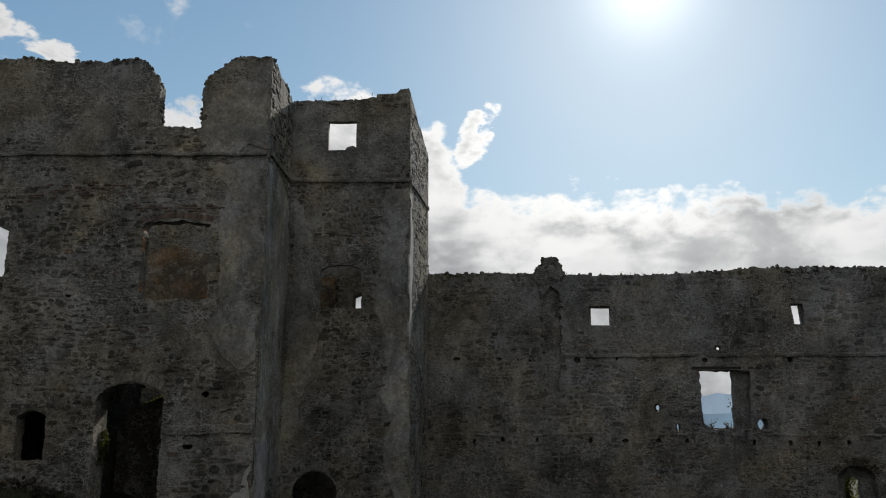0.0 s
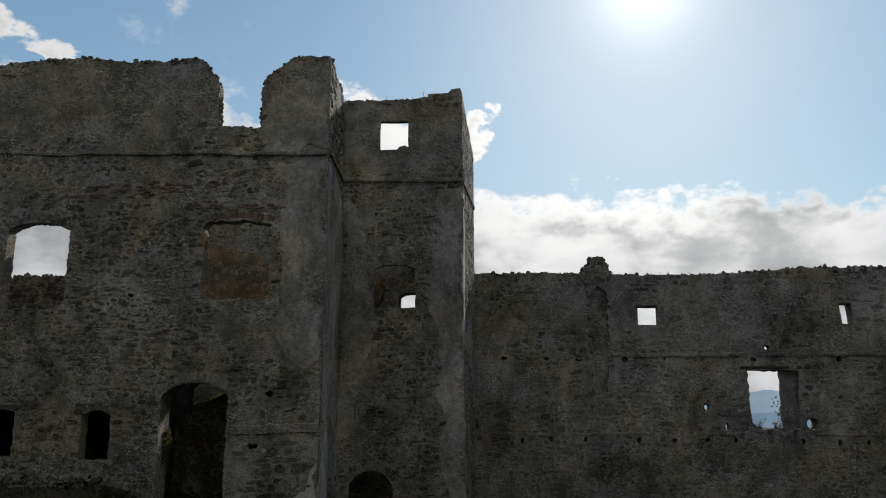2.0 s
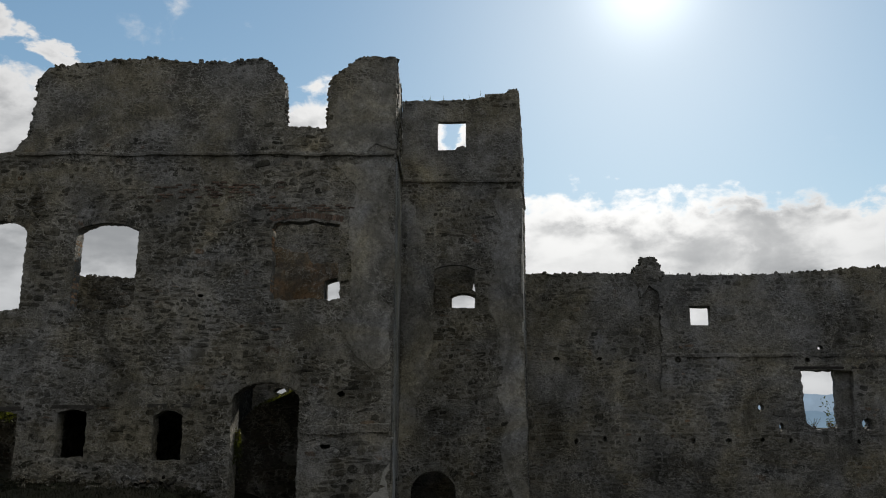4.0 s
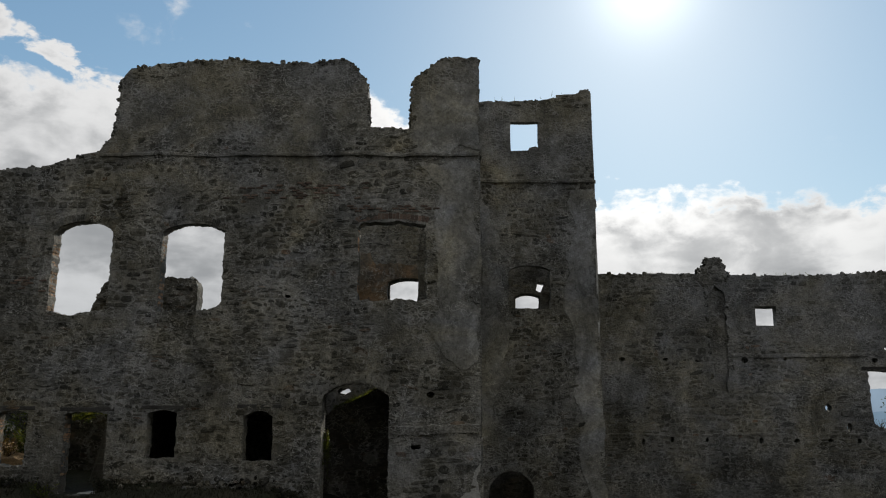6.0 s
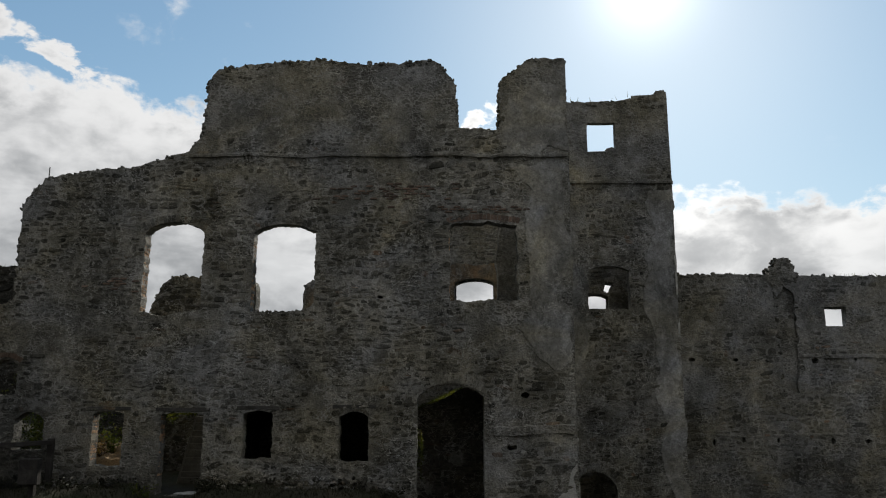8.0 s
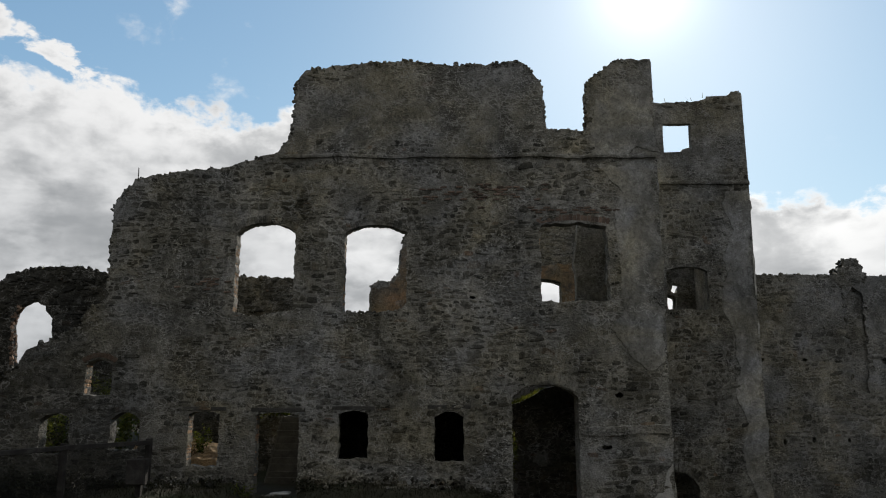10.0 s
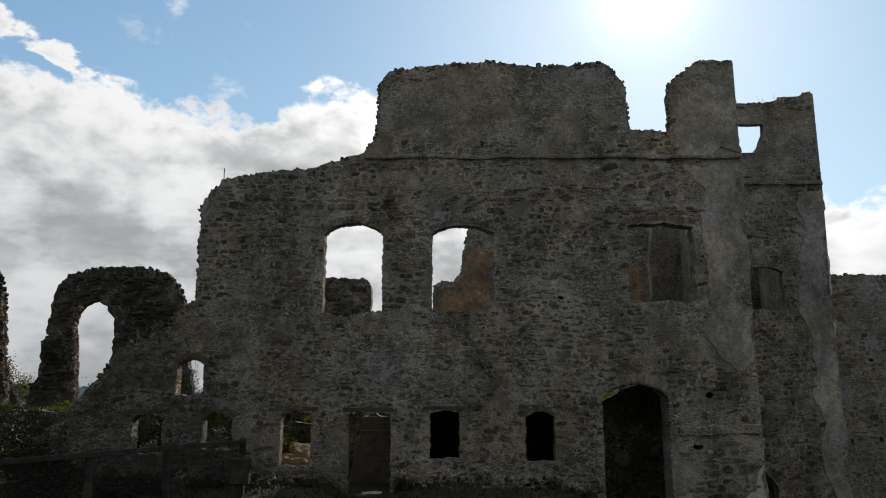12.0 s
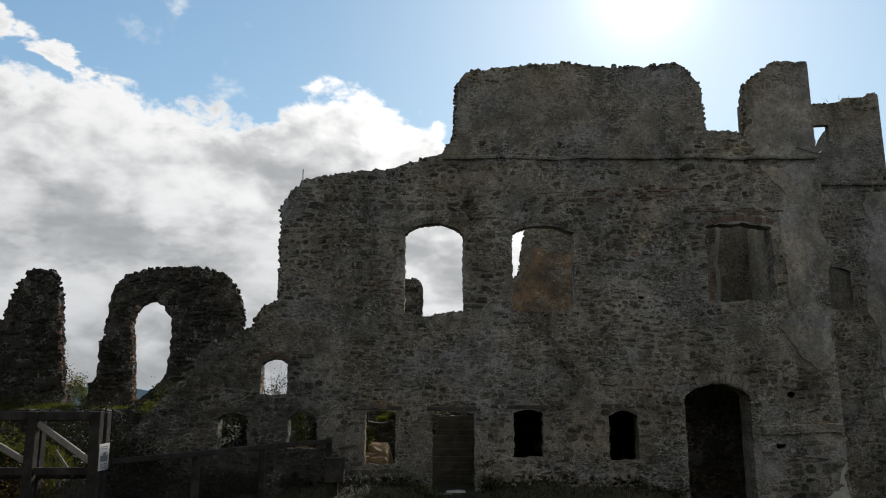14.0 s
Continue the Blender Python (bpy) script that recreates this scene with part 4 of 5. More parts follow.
for x, z0, z1, seed in ((-17.53, 5.05, 7.25, 1), (-14.39, 5.1, 7.25, 2), (-16.71, 0.5, 2.1, 3), (-18.59, 0.82, 2.15, 4), (-21.57, 2.72, 3.5, 5), (-8.71, 5.4, 7.35, 6)):
    jamb_stones(x, z0, z1, seed)
for x0, x1, z in ((-18.75, -17.55, 2.27), (-16.85, -15.35, 2.24), (-14.6, -13.42, 2.29), (-11.95, -10.75, 2.32), (-22.85, -21.7, 2.21)):
    part("lintel", rough_box((x0, z, -0.25), (x1, z + 0.10, 0.012), 0.003, x0), LINTEL, front, "grey weathered timber lintel")
part("lintel", rough_box((9.15, 3.59, -0.25), (11.6, 3.70, 0.012), 0.01, 3), WOOD, rear, "dark timber lintel over the niche")
# flue back in the palace mortar, a tone darker than the curtain wall
flue = slab("flue_back", [(3.75, 2.7), (4.5, 2.7), (4.5, 6.8), (3.75, 6.8)], [], 0.03, Matrix(), MORTAR, "recessed mortar back of the broken flue")
for key in ("category", "kind"):
    del flue[key]
flue.parent, flue.matrix_basis = rear, Matrix.Translation((0, 0, -0.16))
# the stub of a chimney flue that runs down the curtain wall, and an offset where the upper wall steps back
rubble_top(rear, [(3.7, 7.1), (3.74, 5.0), (3.82, 2.8)], 0.14, 83, 0.17, 0.9)
rubble_top(rear, [(4.5, 7.1), (4.5, 5.0), (4.5, 2.8)], 0.14, 84, 0.17, 0.9)
ledge(rear, 4.4, 24, 4.12, 0.12, 0.10, REAR_MORTAR, 80, "offset_ledge", 0.9)
ledge(rear, -0.5, 24, 1.25, 0.08, 0.05, REAR_MORTAR, 81, "offset_ledge", 1.0)
ledge(front, -7.5, -5.25, 1.72, 0.22, 0.13, MORTAR, 82, "broken_ledge", 0.8)

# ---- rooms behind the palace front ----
# added walls close the rooms; the shade inside is put into their mortar
room_back = slab("wall_vault_back", jagged([(-15.6, 3.0), (-10.2, 3.0)], 0.3, 0.05, 90, closed=False) + [(-10.2, -1.5), (-15.6, -1.5)], [], 0.5, wall_frame((0, 4.6, 0), (1, 0)), DARK_MORTAR, "added inner wall, its dark tone standing for shade")
room_left = slab("wall_vault_left", [(0.8, 3.0), (4.6, 3.0), (4.6, -1.5), (0.8, -1.5)], [], 0.3, wall_frame((-15.05, 0, 0), (0, 1)), DARK_MORTAR, "added cross wall, its dark tone standing for shade")
room_right = slab("wall_vault_right", [(0.8, 3.0), (4.6, 3.0), (4.6, -1.5), (0.8, -1.5)], [], 0.3, wall_frame((-10.2, 0, 0), (0, 1)), DARK_MORTAR, "added cross wall between rooms, toned dark for shade")
# three unseen slabs, added to block light from above the rooms
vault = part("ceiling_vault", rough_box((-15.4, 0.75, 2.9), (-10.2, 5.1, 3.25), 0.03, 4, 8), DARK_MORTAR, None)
tagged(vault, "added slab that keeps light out of the ground-floor rooms", "ceiling", kind="structure")
block_front = part("ceiling_passage", rough_box((-10.2, 0.75, 3.35), (-6.1, 2.6, 3.65), 0.03, 5, 6), DARK_MORTAR, None)
tagged(block_front, "added slab that keeps light out of the entrance passage", "ceiling", kind="structure")
block_rear = part("ceiling_rear_vault", rough_box((-12.6, 4.9, 3.4), (-6.2, 7.4, 3.65), 0.03, 6, 6), DARK_MORTAR, None)
tagged(block_rear, "added slab that keeps light off the rear wall", "ceiling", kind="structure")
# inner walls behind the openings also carry their shade in the mortar colour
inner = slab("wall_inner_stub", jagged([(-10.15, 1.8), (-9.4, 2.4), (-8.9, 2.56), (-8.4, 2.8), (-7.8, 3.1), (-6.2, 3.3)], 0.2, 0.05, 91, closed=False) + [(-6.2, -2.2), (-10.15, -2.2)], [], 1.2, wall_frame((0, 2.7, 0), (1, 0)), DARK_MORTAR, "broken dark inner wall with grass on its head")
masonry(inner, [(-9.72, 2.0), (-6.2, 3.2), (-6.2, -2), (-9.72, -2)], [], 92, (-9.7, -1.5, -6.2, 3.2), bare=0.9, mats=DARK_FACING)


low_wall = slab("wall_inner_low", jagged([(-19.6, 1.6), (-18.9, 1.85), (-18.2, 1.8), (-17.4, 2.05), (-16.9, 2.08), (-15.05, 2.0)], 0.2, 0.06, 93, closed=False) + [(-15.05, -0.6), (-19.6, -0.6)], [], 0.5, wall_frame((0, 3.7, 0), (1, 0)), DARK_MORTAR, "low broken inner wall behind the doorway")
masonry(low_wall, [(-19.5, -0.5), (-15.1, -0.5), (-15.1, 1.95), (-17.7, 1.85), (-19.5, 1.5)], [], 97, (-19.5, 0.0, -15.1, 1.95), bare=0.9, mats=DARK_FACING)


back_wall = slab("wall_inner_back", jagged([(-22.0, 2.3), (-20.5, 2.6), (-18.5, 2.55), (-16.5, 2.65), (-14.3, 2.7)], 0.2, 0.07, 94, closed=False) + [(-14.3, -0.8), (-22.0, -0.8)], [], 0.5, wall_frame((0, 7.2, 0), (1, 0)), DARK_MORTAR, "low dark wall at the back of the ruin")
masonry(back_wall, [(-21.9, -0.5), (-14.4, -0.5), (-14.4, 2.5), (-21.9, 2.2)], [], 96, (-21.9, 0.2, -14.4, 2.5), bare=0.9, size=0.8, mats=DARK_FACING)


def beam(parent, a, b, w, h, name, seed, mat=WOOD, label=""):
    """A squared timber from a to b."""
    a, b = Vector(a), Vector(b)
    L = (b - a).length
    bm = rough_box((-w / 2, -h / 2, 0), (w / 2, h / 2, L), 0.008, seed, 2)
    q = (b - a).to_track_quat("Z", "Y").to_matrix().to_4x4()
    bm.transform(Matrix.Translation(a) @ q)
    return part(name, bm, mat, parent, label)


def board_partition():
    """Overlapping horizontal boards on a leaning end post, behind the doorway."""
    root = tagged(new("board_partition"), "grey-brown horizontal boards with a leaning end post behind the doorway", "partition")
    root.location = (-16.0, 2.3, 0)
    z = -0.2
    k = 0
    while z < 1.95:
        h = (0.19, 0.23, 0.18, 0.21)[k % 4]
        left = -0.98 + 0.22 * (z + 0.2)
        bm = rough_box((left, -0.02, 0), (0.9, 0.012, h + 0.02), 0.002, k, 3)
        bm.transform(Matrix.Translation((0, 0, z)) @ Matrix.Rotation(radians(9 + 2 * (k % 3)), 4, "X"))
        part("board", bm, PLANK, root)
        z += h
        k += 1
    beam(root, (-1.02, -0.05, -0.3), (-0.48, -0.05, 2.05), 0.035, 0.05, "end_post", 3, PLANK, "leaning timber end post")
    beam(root, (0.5, 0.09, -0.3), (0.5, 0.09, 2.05), 0.1, 0.1, "post", 4)
    return root


board_partition()


# ---- plants ----
def plant(name, at, size, leaves, leaf, seed, label, category, stems=5, hang=False, density_low=0.0):
    """Bent twigs with many small folded leaves round them."""
    rnd = random.Random(seed)
    root = tagged(new(name), label, category, "wild plants in the ruin")
    root.location = at
    LV, LF = [], []
    tips = []
    for k in range(stems):
        V, Fc = [], []
        p = Vector((rnd.uniform(-0.3, 0.3) * size[0], rnd.uniform(-0.3, 0.3) * size[1], 0))
        d = Vector((rnd.uniform(-1, 1) * size[0], rnd.uniform(-1, 1) * size[1], (-1 if hang else 1) * rnd.uniform(0.7, 1.2) * size[2])) / 7
        r = 0.016
        for j in range(8):
            for a in (0, 2.1, 4.2):
                V.append((p.x + r * math.cos(a), p.y + r * math.sin(a), p.z))
            if j:
                n = len(V) - 6
                Fc += [(n, n + 1, n + 4, n + 3), (n + 1, n + 2, n + 5, n + 4), (n + 2, n, n + 3, n + 5)]
                tips.append(p)
            p = p + d + Vector((rnd.uniform(-0.25, 0.25) * size[0], rnd.uniform(-0.2, 0.2) * size[1], rnd.uniform(-0.1, 0.1) * size[2])) * 0.35
            r *= 0.8
        obj_from("stem", V, Fc, TWIG, root)
    for k in range(leaves):
        c = rnd.choice(tips) + Vector((rnd.gauss(0, 0.11) * size[0], rnd.gauss(0, 0.11) * size[1], rnd.gauss(0, 0.08) * size[2]))
        L = leaf * rnd.uniform(0.6, 1.3)
        R = Euler((rnd.uniform(-1.2, 1.2), rnd.uniform(-1.2, 1.2), rnd.uniform(0, 6.28))).to_matrix()
        n = len(LV)
        for v in ((0, 0, 0), (0.28 * L, 0.45 * L, 0.10 * L), (0, L, 0), (-0.28 * L, 0.45 * L, 0.10 * L)):
            w = R @ Vector(v) + c
            LV.append(tuple(w))
        LF += [(n, n + 1, n + 2), (n, n + 2, n + 3)]
    if LV:
        # plants labelled dark take the leaf colour that stands for shade
        tagged(obj_from("foliage", LV, LF, SHADE_LEAF if "dark" in label else RUSSET if "russet" in label else LEAF, root), kind="stuff")
    return root


for at, size, n, leaf, seed, label, cat, stems, hang in (
    ((-33.4, 13.2, 1.8), (0.9, 0.5, 2.1), 2400, 0.10, 1, "loose russet-leaved shrub on the slope behind the arch", "shrub", 12, False),
    ((-31.9, 12.6, 1.7), (0.8, 0.6, 1.4), 1600, 0.10, 2, "loose leafy shrub on the slope behind the arch", "shrub", 8, False),
    ((-23.0, 6.0, 1.9), (1.0, 0.3, 1.2), 2400, 0.065, 41, "green bramble behind the small arched window", "shrub", 14, False),
    ((-22.7, 6.2, 1.4), (0.9, 0.5, 2.4), 160, 0.07, 3, "nearly bare twiggy sapling behind the wall", "shrub", 14, False),
    ((-21.2, 2.6, 2.5), (0.5, 0.4, 1.2), 700, 0.10, 4, "ivy hanging behind a ground-floor window", "ivy", 9, True),
    ((-23.8, 3.2, 0.4), (1.0, 0.6, 1.8), 900, 0.11, 5, "dense dark bramble behind the wall", "shrub", 10, False),
    ((-19.15, 2.6, 0.3), (0.4, 0.4, 1.0), 380, 0.12, 6, "sunlit bramble behind a ground-floor window", "shrub", 7, False),
    ((-18.7, 1.7, 0.65), (0.28, 0.3, 0.9), 420, 0.09, 42, "sunlit bramble on the earth behind a window", "shrub", 8, False),
    ((-18.05, 3.4, 2.75), (0.4, 0.3, 0.5), 200, 0.12, 7, "ivy hanging over a window head", "ivy", 5, True),
    ((-17.3, 3.2, 2.75), (0.9, 0.4, 0.7), 520, 0.12, 8, "ivy hanging behind the doorway", "ivy", 9, True),
    ((-18.6, 5.2, 0.8), (0.9, 0.6, 0.7), 500, 0.10, 9, "low green weeds on the earth floor", "weeds", 9, False),
    ((-16.75, -0.9, -0.05), (0.35, 0.3, 0.38), 260, 0.07, 10, "small weed at the foot of the wall", "weeds", 9, False),
    ((-29.4, 3.6, 0.9), (1.6, 0.7, 0.8), 900, 0.10, 11, "grassy bramble bank beyond the fence", "shrub", 16, False),
    ((-27.4, 3.4, 0.7), (1.0, 0.6, 0.7), 550, 0.10, 12, "grassy bramble bank beyond the fence", "shrub", 12, False),
    ((-24.35, 0.6, 1.75), (0.95, 0.3, 0.7), 2200, 0.08, 13, "weeds growing on the broken wall", "weeds", 10, False),
    ((-33.6, 8.9, 2.0), (1.1, 0.3, 0.5), 600, 0.08, 14, "grass tuft at the foot of the pillar", "grass", 12, False),
    ((-27.0, 0.6, 0.35), (0.8, 0.5, 0.7), 600, 0.09, 15, "weeds and litter beyond the fence", "weeds", 10, False),
    ((-9.55, 0.4, 1.7), (0.15, 0.3, 1.0), 420, 0.08, 26, "sunlit ivy on the jamb of the arched doorway", "ivy", 6, True),
    ((-17.6, 3.95, 1.9), (1.0, 0.3, 0.32), 1400, 0.08, 27, "sunlit weeds on the low inner wall", "weeds", 12, False),
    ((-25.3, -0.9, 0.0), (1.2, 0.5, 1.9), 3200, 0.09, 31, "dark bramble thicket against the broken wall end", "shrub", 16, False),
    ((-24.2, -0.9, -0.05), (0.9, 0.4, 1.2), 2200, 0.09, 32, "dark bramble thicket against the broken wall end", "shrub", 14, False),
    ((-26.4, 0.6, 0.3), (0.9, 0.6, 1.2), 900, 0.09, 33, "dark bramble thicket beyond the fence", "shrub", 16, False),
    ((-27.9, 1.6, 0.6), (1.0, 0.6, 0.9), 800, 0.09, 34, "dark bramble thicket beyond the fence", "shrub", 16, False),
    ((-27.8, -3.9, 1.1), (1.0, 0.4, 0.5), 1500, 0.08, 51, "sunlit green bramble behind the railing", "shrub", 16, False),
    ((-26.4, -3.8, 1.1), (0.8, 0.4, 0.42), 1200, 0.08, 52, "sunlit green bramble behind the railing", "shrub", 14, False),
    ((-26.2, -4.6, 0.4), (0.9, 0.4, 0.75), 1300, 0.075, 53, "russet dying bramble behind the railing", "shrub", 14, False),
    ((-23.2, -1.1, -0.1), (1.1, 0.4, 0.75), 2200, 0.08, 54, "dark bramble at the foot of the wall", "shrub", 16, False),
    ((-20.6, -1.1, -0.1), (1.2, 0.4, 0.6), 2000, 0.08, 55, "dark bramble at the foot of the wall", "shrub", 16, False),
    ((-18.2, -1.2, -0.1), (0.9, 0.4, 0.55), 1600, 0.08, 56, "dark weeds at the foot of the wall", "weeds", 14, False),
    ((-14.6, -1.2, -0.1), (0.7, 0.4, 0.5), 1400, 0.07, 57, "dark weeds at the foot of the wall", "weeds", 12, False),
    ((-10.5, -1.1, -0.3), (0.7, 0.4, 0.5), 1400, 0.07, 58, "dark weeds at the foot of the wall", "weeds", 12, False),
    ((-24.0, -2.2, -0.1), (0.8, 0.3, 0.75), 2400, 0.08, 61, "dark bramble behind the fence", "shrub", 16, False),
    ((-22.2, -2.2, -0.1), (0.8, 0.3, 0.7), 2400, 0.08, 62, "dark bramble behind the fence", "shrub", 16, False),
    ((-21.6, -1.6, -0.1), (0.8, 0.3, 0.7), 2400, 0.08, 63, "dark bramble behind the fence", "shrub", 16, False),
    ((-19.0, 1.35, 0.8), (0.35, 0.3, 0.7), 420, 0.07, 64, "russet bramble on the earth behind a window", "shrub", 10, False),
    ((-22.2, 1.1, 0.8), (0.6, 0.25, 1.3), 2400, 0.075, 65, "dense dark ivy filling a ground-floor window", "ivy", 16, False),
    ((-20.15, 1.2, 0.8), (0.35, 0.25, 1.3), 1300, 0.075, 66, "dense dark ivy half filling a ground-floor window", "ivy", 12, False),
    ((-25.4, -5.1, 0.1), (0.8, 0.25, 0.7), 1200, 0.07, 67, "russet bramble and leaf litter behind the railing", "shrub", 14, False),
    ((9.78, 6.98, 1.45), (0.22, 0.08, 0.34), 40, 0.05, 36, "dry twigs on the sill of the curtain wall window", "weeds", 9, False),
    ((10.42, 6.95, 1.42), (0.26, 0.08, 0.26), 130, 0.05, 37, "dry russet weeds on the sill of the curtain wall window", "weeds", 9, False),
    ((12.75, 10.2, -1.9), (0.8, 0.5, 3.35), 3200, 0.10, 38, "sunlit leafy shrub beyond the curtain wall", "shrub", 12, False),
    ((-25.6, 5.2, 0.9), (1.0, 0.6, 1.8), 1500, 0.10, 21, "dense bramble thicket inside the ruin", "shrub", 16, False),
    ((-24.4, 4.4, 0.6), (0.9, 0.6, 1.7), 1500, 0.10, 22, "dense bramble thicket inside the ruin", "shrub", 16, False),
    ((-22.6, 4.2, 0.6), (0.9, 0.5, 1.5), 1300, 0.10, 23, "dense bramble thicket inside the ruin", "shrub", 14, False),
    ((-21.0, 4.0, 0.6), (0.8, 0.5, 1.4), 1100, 0.10, 24, "dense bramble thicket inside the ruin", "shrub", 14, False),
    ((-18.9, 8.0, 1.6), (1.3, 0.6, 1.1), 1300, 0.11, 25, "ivy and weeds at the back of the ruin", "shrub", 14, False),
    ((14.8, 7.5, -1.6), (0.5, 0.3, 1.5), 2600, 0.10, 16, "sunlit shrub outside the curtain wall", "shrub", 8, False),
):
    plant("ivy" if hang else cat, at, size, n, leaf, seed, label, cat, stems, hang)


def soil_heap():
    """A bare slope of earth inside the ruin."""
    n = 48
    V, Fc = [], []
    for j in range(n):
        for i in range(n):
            x, y = -21.6 + 3.8 * i / (n - 1), 0.72 + 1.9 * j / (n - 1)
            e = min(1, 5 * i / n, 14 * (1 - i / (n - 1)), 12 * j / n, 8 * (1 - j / (n - 1)))
            top = 0.88 + 0.35 * step(y, 1.0, 2.2)
            z0 = ground_z(x, y) - 0.1
            V.append((x, y, z0 + max(0, top - z0) * e + 0.09 * noise.fractal(Vector((x * 3.6, y * 3.6, 7)), 0.8, 2.0, 5)))
    for j in range(n - 1):
        for i in range(n - 1):
            Fc.append((j * n + i, j * n + i + 1, (j + 1) * n + i + 1, (j + 1) * n + i))
    ob = obj_from("earth_heap", V, Fc, SOIL)
    ob.data.shade_smooth()
    tagged(ob, "bare ochre earth heaped inside the ruin", "earth", kind="structure")


soil_heap()


def grass_strip(name, pts, spread, count, high, seed, label):
    rnd = random.Random(seed)
    V, Fc = [], []
    for k in range(count):
        a, b = pts
        f = rnd.random()
        c = Vector(a).lerp(Vector(b), f) + Vector((0, rnd.uniform(-spread, spread), rnd.uniform(-0.03, 0.03)))
        if spread > 0.5:
            c.z = ground_z(c.x, c.y) - 0.02
        h = high * rnd.uniform(0.5, 1.3)
        t = rnd.uniform(0, 6.28)
        w = 0.012
        n = len(V)
        V += [(c.x - w * math.cos(t), c.y - w * math.sin(t), c.z), (c.x + w * math.cos(t), c.y + w * math.sin(t), c.z), (c.x + rnd.uniform(-0.5, 0.5) * h, c.y + rnd.uniform(-0.5, 0.5) * h, c.z + h)]
        Fc.append((n, n + 1, n + 2))
    ob = obj_from(name, V, Fc, SHADE_LEAF if "dark" in label else LEAF)
    return tagged(ob, label, "grass", kind="stuff")


grass_strip("grass_tufts", ((-9.7, 3.1, 2.2), (-8.3, 3.1, 2.82)), 0.35, 700, 0.13, 1, "green grass on the broken inner wall")
grass_strip("grass_tufts", ((-18.6, 3.95, 1.85), (-16.6, 3.95, 2.08)), 0.22, 1400, 0.14, 11, "sunlit grass on the low inner wall")
grass_strip("grass_tufts", ((-29.0, -3.6, 1.3), (-25.3, -3.6, 1.2)), 0.7, 4500, 0.17, 12, "sunlit grass on the bank behind the railing")
grass_strip("grass_tufts", ((-36, 8.9, 2.1), (-31.2, 8.9, 2.1)), 0.8, 2600, 0.2, 2, "grass along the mound under the arch")
grass_strip("grass_tufts", ((-32, 4.2, 1.3), (-26.5, 4.2, 1.3)), 1.0, 2600, 0.25, 3, "dark grass on the bank beyond the fence")
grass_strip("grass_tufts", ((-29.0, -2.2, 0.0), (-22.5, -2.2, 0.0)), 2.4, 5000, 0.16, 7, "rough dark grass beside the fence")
grass_strip("grass_tufts", ((-35.5, 8.6, 2.1), (-25.0, 8.6, 2.1)), 0.9, 3500, 0.14, 8, "rough grass on the mound")
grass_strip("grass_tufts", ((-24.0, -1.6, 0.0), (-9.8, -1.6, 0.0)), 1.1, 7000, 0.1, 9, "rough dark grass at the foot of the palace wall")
grass_strip("grass_tufts", ((-28.6, 10.2, 7.9), (-26.7, 10.2, 7.95)), 0.12, 30, 0.2, 4, "dry grass on the arch")
grass_strip("grass_tufts", ((1, 7.7, 7.18), (9.5, 7.0, 7.1)), 0.15, 90, 0.16, 5, "dry grass on the curtain wall head")
grass_strip("grass_tufts", ((-4.5, 3.5, 12.7), (-1.4, 3.5, 12.95)), 0.1, 12, 0.2, 6, "dry grass on the tower head")

rod = part("rod", rough_box((-0.012, -0.012, 0), (0.012, 0.012, 0.5), 0.001, 1, 0), WOOD, None)
rod.name = "lightning_rod"
rod.location = (-20.62, 0.15, 8.88)
tagged(rod, "thin metal lightning rod on the wall head", "rod")


# ---- timber railings ----
def bridge_railing(y, posts, top, low, size, braces, label):
    root = tagged(new("timber_railing"), label, "railing")
    for k, x in enumerate(posts):
        beam(root, (x, y, ground_z(x, y) - 0.2), (x, y, top), size, size, "post", k)
    for a, b in zip(posts, posts[1:]):
        beam(root, (a + size / 2, y, top - 0.09), (b - size / 2, y, top - 0.09), 0.10, 0.18, "top_rail", a)
        beam(root, (a + size / 2, y, low), (b - size / 2, y, low), 0.10, 0.16, "lower_rail", a + 3)
        if braces:
            # sunlight on brace and strut is put into the paler wood
            beam(root, (a + size / 2, y, top - 0.24), (b - size / 2, y, low + 0.2), 0.08, 0.13, "brace", a + 5, PALE_WOOD, "timber brace toned pale for the sunlight on it")
            beam(root, (a + 0.42, y + 0.2, top - 0.8), (a + 0.82, y + 0.2, low - 0.12), 0.035, 0.05, "strut", a + 6, PALE_WOOD, "thin timber strut toned pale for its sunlight")
    return root


near_rail = bridge_railing(-5.9, (-28.4, -26.6, -24.95, -23.62), 2.33, 1.12, 0.2, True, "heavy grey timber railing with diagonal braces")
far_rail = bridge_railing(-5.58, (-28.42, -26.62, -24.97, -23.60), 2.31, 1.02, 0.2, False, "second grey timber railing of the footbridge")
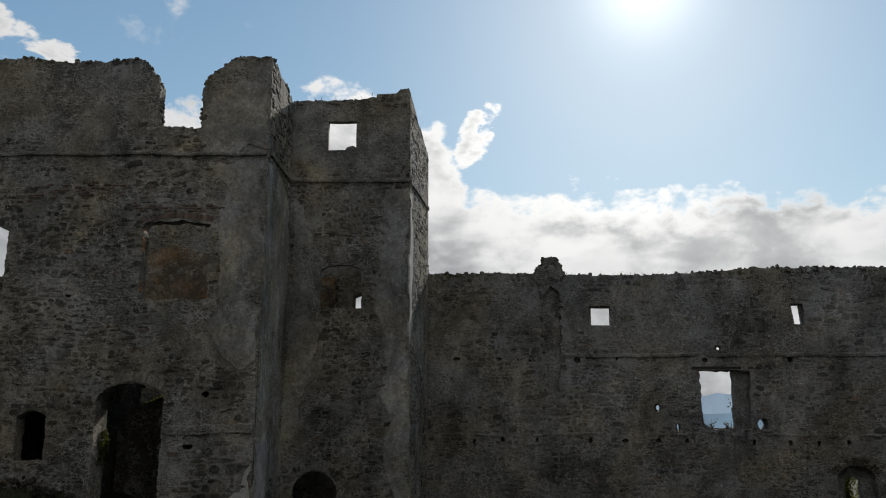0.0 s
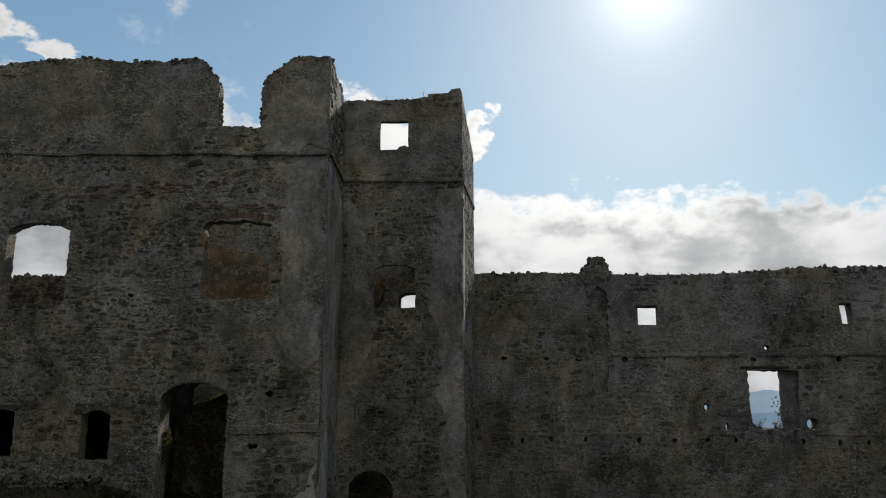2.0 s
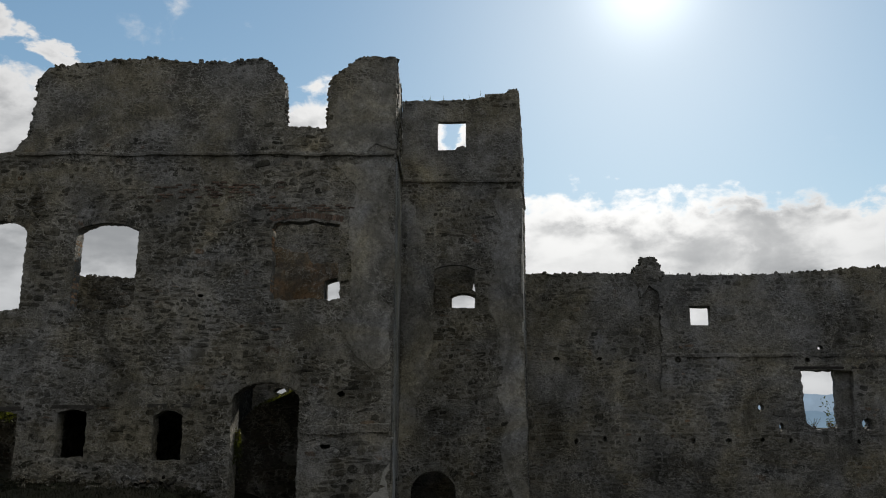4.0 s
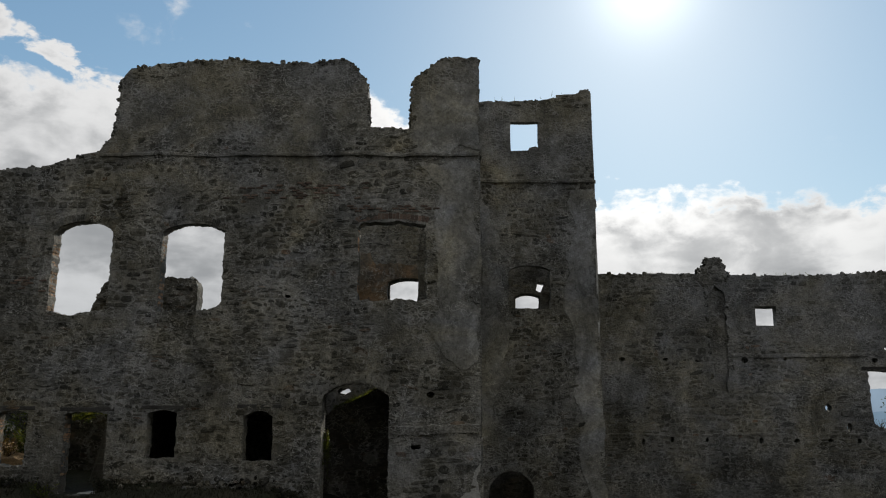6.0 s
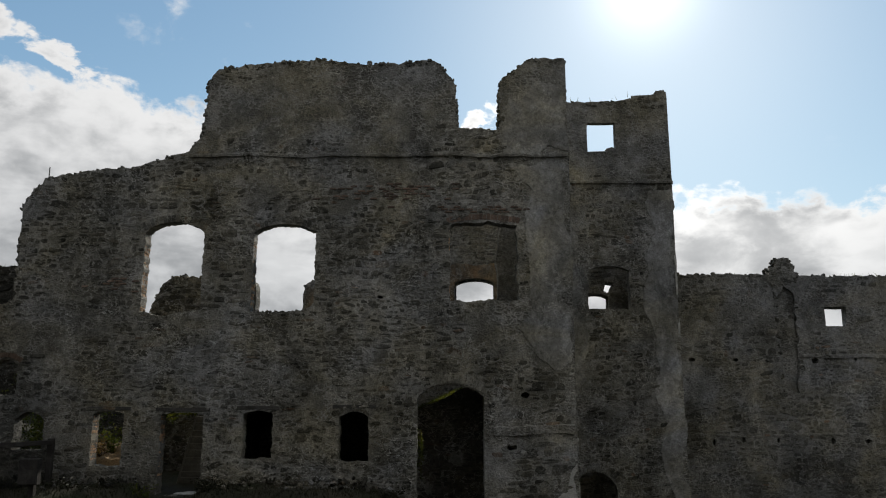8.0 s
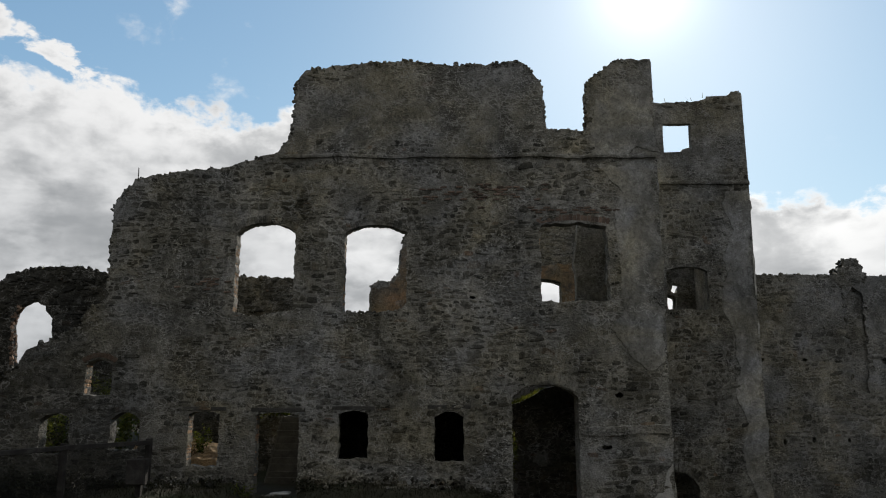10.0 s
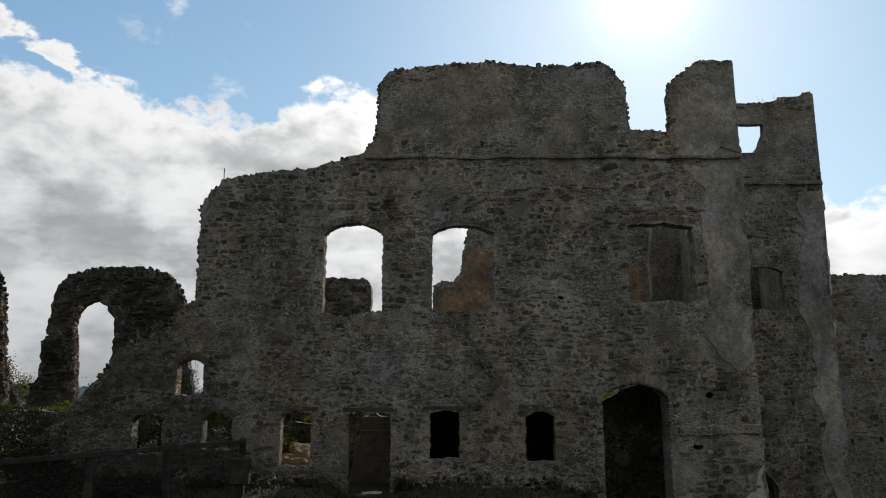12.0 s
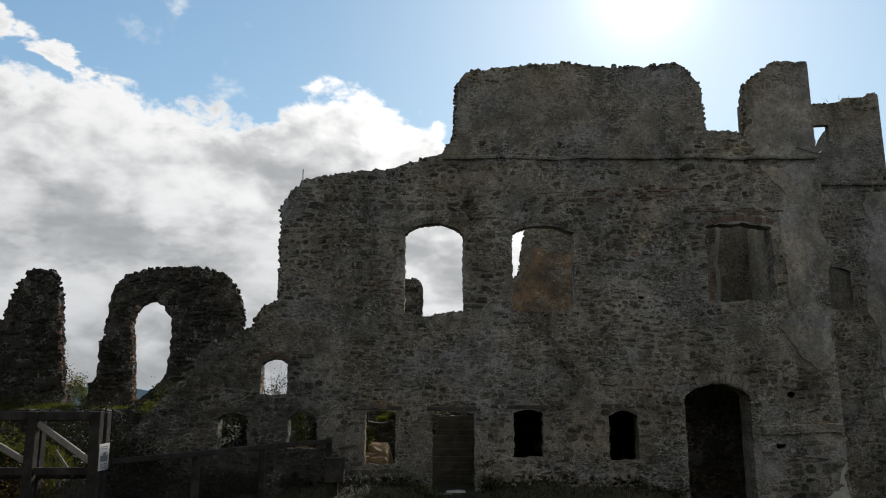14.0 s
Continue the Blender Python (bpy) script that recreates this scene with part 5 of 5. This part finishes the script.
def netting(parent, a, b):
    """Dark wire netting stapled behind a rail, down to the ground."""
    V, Fc = [], []
    span = Vector((b.x - a.x, b.y - a.y, 0))
    L = span.length
    u, n = span / L, Vector((-span.y, span.x, 0)) / L

    def wire(p, q, r=0.0032):
        d = (q - p).normalized()
        side = d.cross(n)
        k = len(V)
        for c in (p, q):
            V.extend([c + side * r, c + n * r, c - side * r, c - n * r])
        Fc.extend([(k + i, k + (i + 1) % 4, k + 4 + (i + 1) % 4, k + 4 + i) for i in range(4)])

    for i in range(int(L / 0.026)):
        p = a + u * (i * 0.026)
        top = a.z + (b.z - a.z) * i * 0.026 / L - 0.08
        wire(Vector((p.x, p.y, ground_z(p.x, p.y) - 0.02)), Vector((p.x, p.y, top)))
    for j in range(50):
        wire(Vector((a.x, a.y, a.z - 0.1 - j * 0.026)), Vector((b.x, b.y, b.z - 0.1 - j * 0.026)))
    obj_from("netting", V, Fc, WIRE, parent, "dark wire netting")


low_fence = tagged(new("timber_fence"), "dark timber post and rail fence from the footbridge to the wall", "fence")
fence_line = [(-23.36, -5.7, 1.36), (-21.93, -4.5, 1.43), (-20.9, -2.5, 1.46), (-19.53, -0.5, 1.48)]
for k, (x, y, z) in enumerate(fence_line):
    if k:
        beam(low_fence, (x, y, ground_z(x, y) - 0.2), (x, y, z + 0.05), 0.15, 0.15, "post", k)
for k, (a, b) in enumerate(zip(fence_line, fence_line[1:])):
    beam(low_fence, (a[0] + 0.05, a[1] - 0.09, a[2] - 0.05), (b[0] + 0.05, b[1] - 0.09, b[2] - 0.05), 0.06, 0.12, "rail", k)
    netting(low_fence, Vector(a), Vector(b))
cover_box = tagged(new("meter_box"), "dark closed box on a short timber post beside the fence", "box")
cover_box.location = (-19.12, -2.3, 0.82)
part("body", rough_box((-0.24, -0.1, -0.31), (0.24, 0.1, 0.31), 0.006, 2), WOOD, cover_box)
part("lid", rough_box((-0.22, -0.125, -0.29), (0.22, -0.1, 0.29), 0.004, 3), WOOD, cover_box)
part("post", rough_box((-0.07, 0.1, ground_z(-19.12, -2.3) - 1.0), (0.07, 0.24, 0.36), 0.006, 4), WOOD, cover_box)


def notice():
    root = tagged(new("notice_sheet"), "white printed notice with a grey picture on the railing post", "sign")
    root.matrix_basis = pose(-23.485, -5.75, 1.4, 0, 0, 90)
    board = part("board", rough_box((-0.24, 0, -0.27), (0.24, 0.012, 0.27), 0.001, 1, 0), PAPER, root)
    part("picture", rough_box((-0.18, -0.004, -0.09), (0.17, 0.0, 0.03), 0.001, 2, 0), INK, board, "grey printed picture")
    part("picture", rough_box((-0.06, -0.004, 0.034), (0.09, 0.0, 0.09), 0.001, 9, 0), INK, board, "grey printed picture")
    for k, z in enumerate((0.2, 0.16, -0.15, -0.19, -0.23)):
        part("text_bar", rough_box((-0.17, -0.003, z), (0.17 - 0.05 * (k % 2), 0.0, z + 0.014), 0.0005, k, 0), INK, board)


notice()


# ---- rubble and a stone bench at the foot of the wall ----
def bench():
    root = tagged(new("stone_bench"), "low dark stone bench at the foot of the wall", "bench")
    root.location = (-12.25, -0.75, 0)
    part("seat", rough_box((-1.0, -0.25, 0.16), (1.0, 0.25, 0.3), 0.02, 1, 5), DARK_MORTAR, root)
    for x in (-0.75, 0.75):
        part("support", rough_box((x - 0.16, -0.2, -0.35), (x + 0.16, 0.2, 0.16), 0.02, x), DARK_MORTAR, root)


bench()


# pale block stands in for a patch of sunlight on the doorway ground
threshold = part("threshold", rough_box((-0.28, -0.2, -0.15), (0.28, 0.2, 0.03), 0.025, 9, 4), LIMEWASH, None)
threshold.name, threshold.location = "doorstep", (-16.05, 0.2, ground_z(-16.05, 0.2) - 0.01)
tagged(threshold, "pale block standing for the sunlit patch in the doorway", "doorstep")


def rubble_heap():
    rnd = random.Random(31)
    V, Fc, n = [], [], 0
    for k in range(500):
        x = rnd.uniform(-24.5, -5.3)
        if -9.8 < x < -7.6 or -16.8 < x < -15.4:
            continue
        d = abs(rnd.gauss(0, 0.45))
        y = -0.35 - d
        v, f = rnd.choice(STONES)
        s = rnd.choice((0.06, 0.09, 0.12, 0.2))
        R = np.array(Euler((rnd.uniform(0, 3), rnd.uniform(0, 3), rnd.uniform(0, 3))).to_matrix())
        q = (v * (s, s * 0.7, s * 0.35)) @ R.T + (x, y, ground_z(x, y) + max(0.0, 0.22 - 0.25 * d) * rnd.random() + s * 0.1)
        V.append(q)
        Fc.extend([tuple(i + n for i in ff) for ff in f])
        n += len(v)
    ob = obj_from("rubble", np.vstack(V), Fc, DARK_STONE)
    tagged(ob, "fallen stones along the foot of the wall", "rubble", kind="stuff")


rubble_heap()


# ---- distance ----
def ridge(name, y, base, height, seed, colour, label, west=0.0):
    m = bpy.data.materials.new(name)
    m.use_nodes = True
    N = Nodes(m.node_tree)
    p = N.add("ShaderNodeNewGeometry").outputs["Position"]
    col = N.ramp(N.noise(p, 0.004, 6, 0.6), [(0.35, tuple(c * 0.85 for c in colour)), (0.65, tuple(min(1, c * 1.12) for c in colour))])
    # hills glow by themselves; the distance haze is painted into their colour
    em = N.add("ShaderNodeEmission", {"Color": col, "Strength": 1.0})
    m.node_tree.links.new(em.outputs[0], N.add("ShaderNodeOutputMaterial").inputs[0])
    xs = np.linspace(-3800, 3800, 240)
    verts, faces = [], []
    for x in xs:
        h = base + west * step(-x, 200, 700) + height * (noise.fractal(Vector((x * 0.0011, seed, 0)), 0.9, 2.0, 6) + 0.3)
        verts += [(x, y, -420), (x, y + 60, h)]
    for i in range(len(xs) - 1):
        faces.append((2 * i, 2 * i + 2, 2 * i + 3, 2 * i + 1))
    ob = obj_from(name, verts, faces, m)
    tagged(ob, label, "hills", kind="structure")


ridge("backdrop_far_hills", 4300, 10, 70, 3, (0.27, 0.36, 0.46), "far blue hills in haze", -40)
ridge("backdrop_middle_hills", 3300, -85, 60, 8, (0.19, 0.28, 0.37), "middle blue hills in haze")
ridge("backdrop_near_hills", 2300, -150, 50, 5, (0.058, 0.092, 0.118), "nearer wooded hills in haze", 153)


def marker():
    """A tiny pale marker on the arch, its characters too small to read."""
    root = tagged(new("marker_sign"), "tiny pale marker with unreadable characters on the arch", "sign")
    root.location = (-26.8, 9.9, 4.13)
    for k in range(3):
        part("text_bar", rough_box((-0.16 + k * 0.12, -0.02, -0.06), (-0.09 + k * 0.12, 0.03, 0.06), 0.002, k, 0), PALE_WOOD, root)


marker()
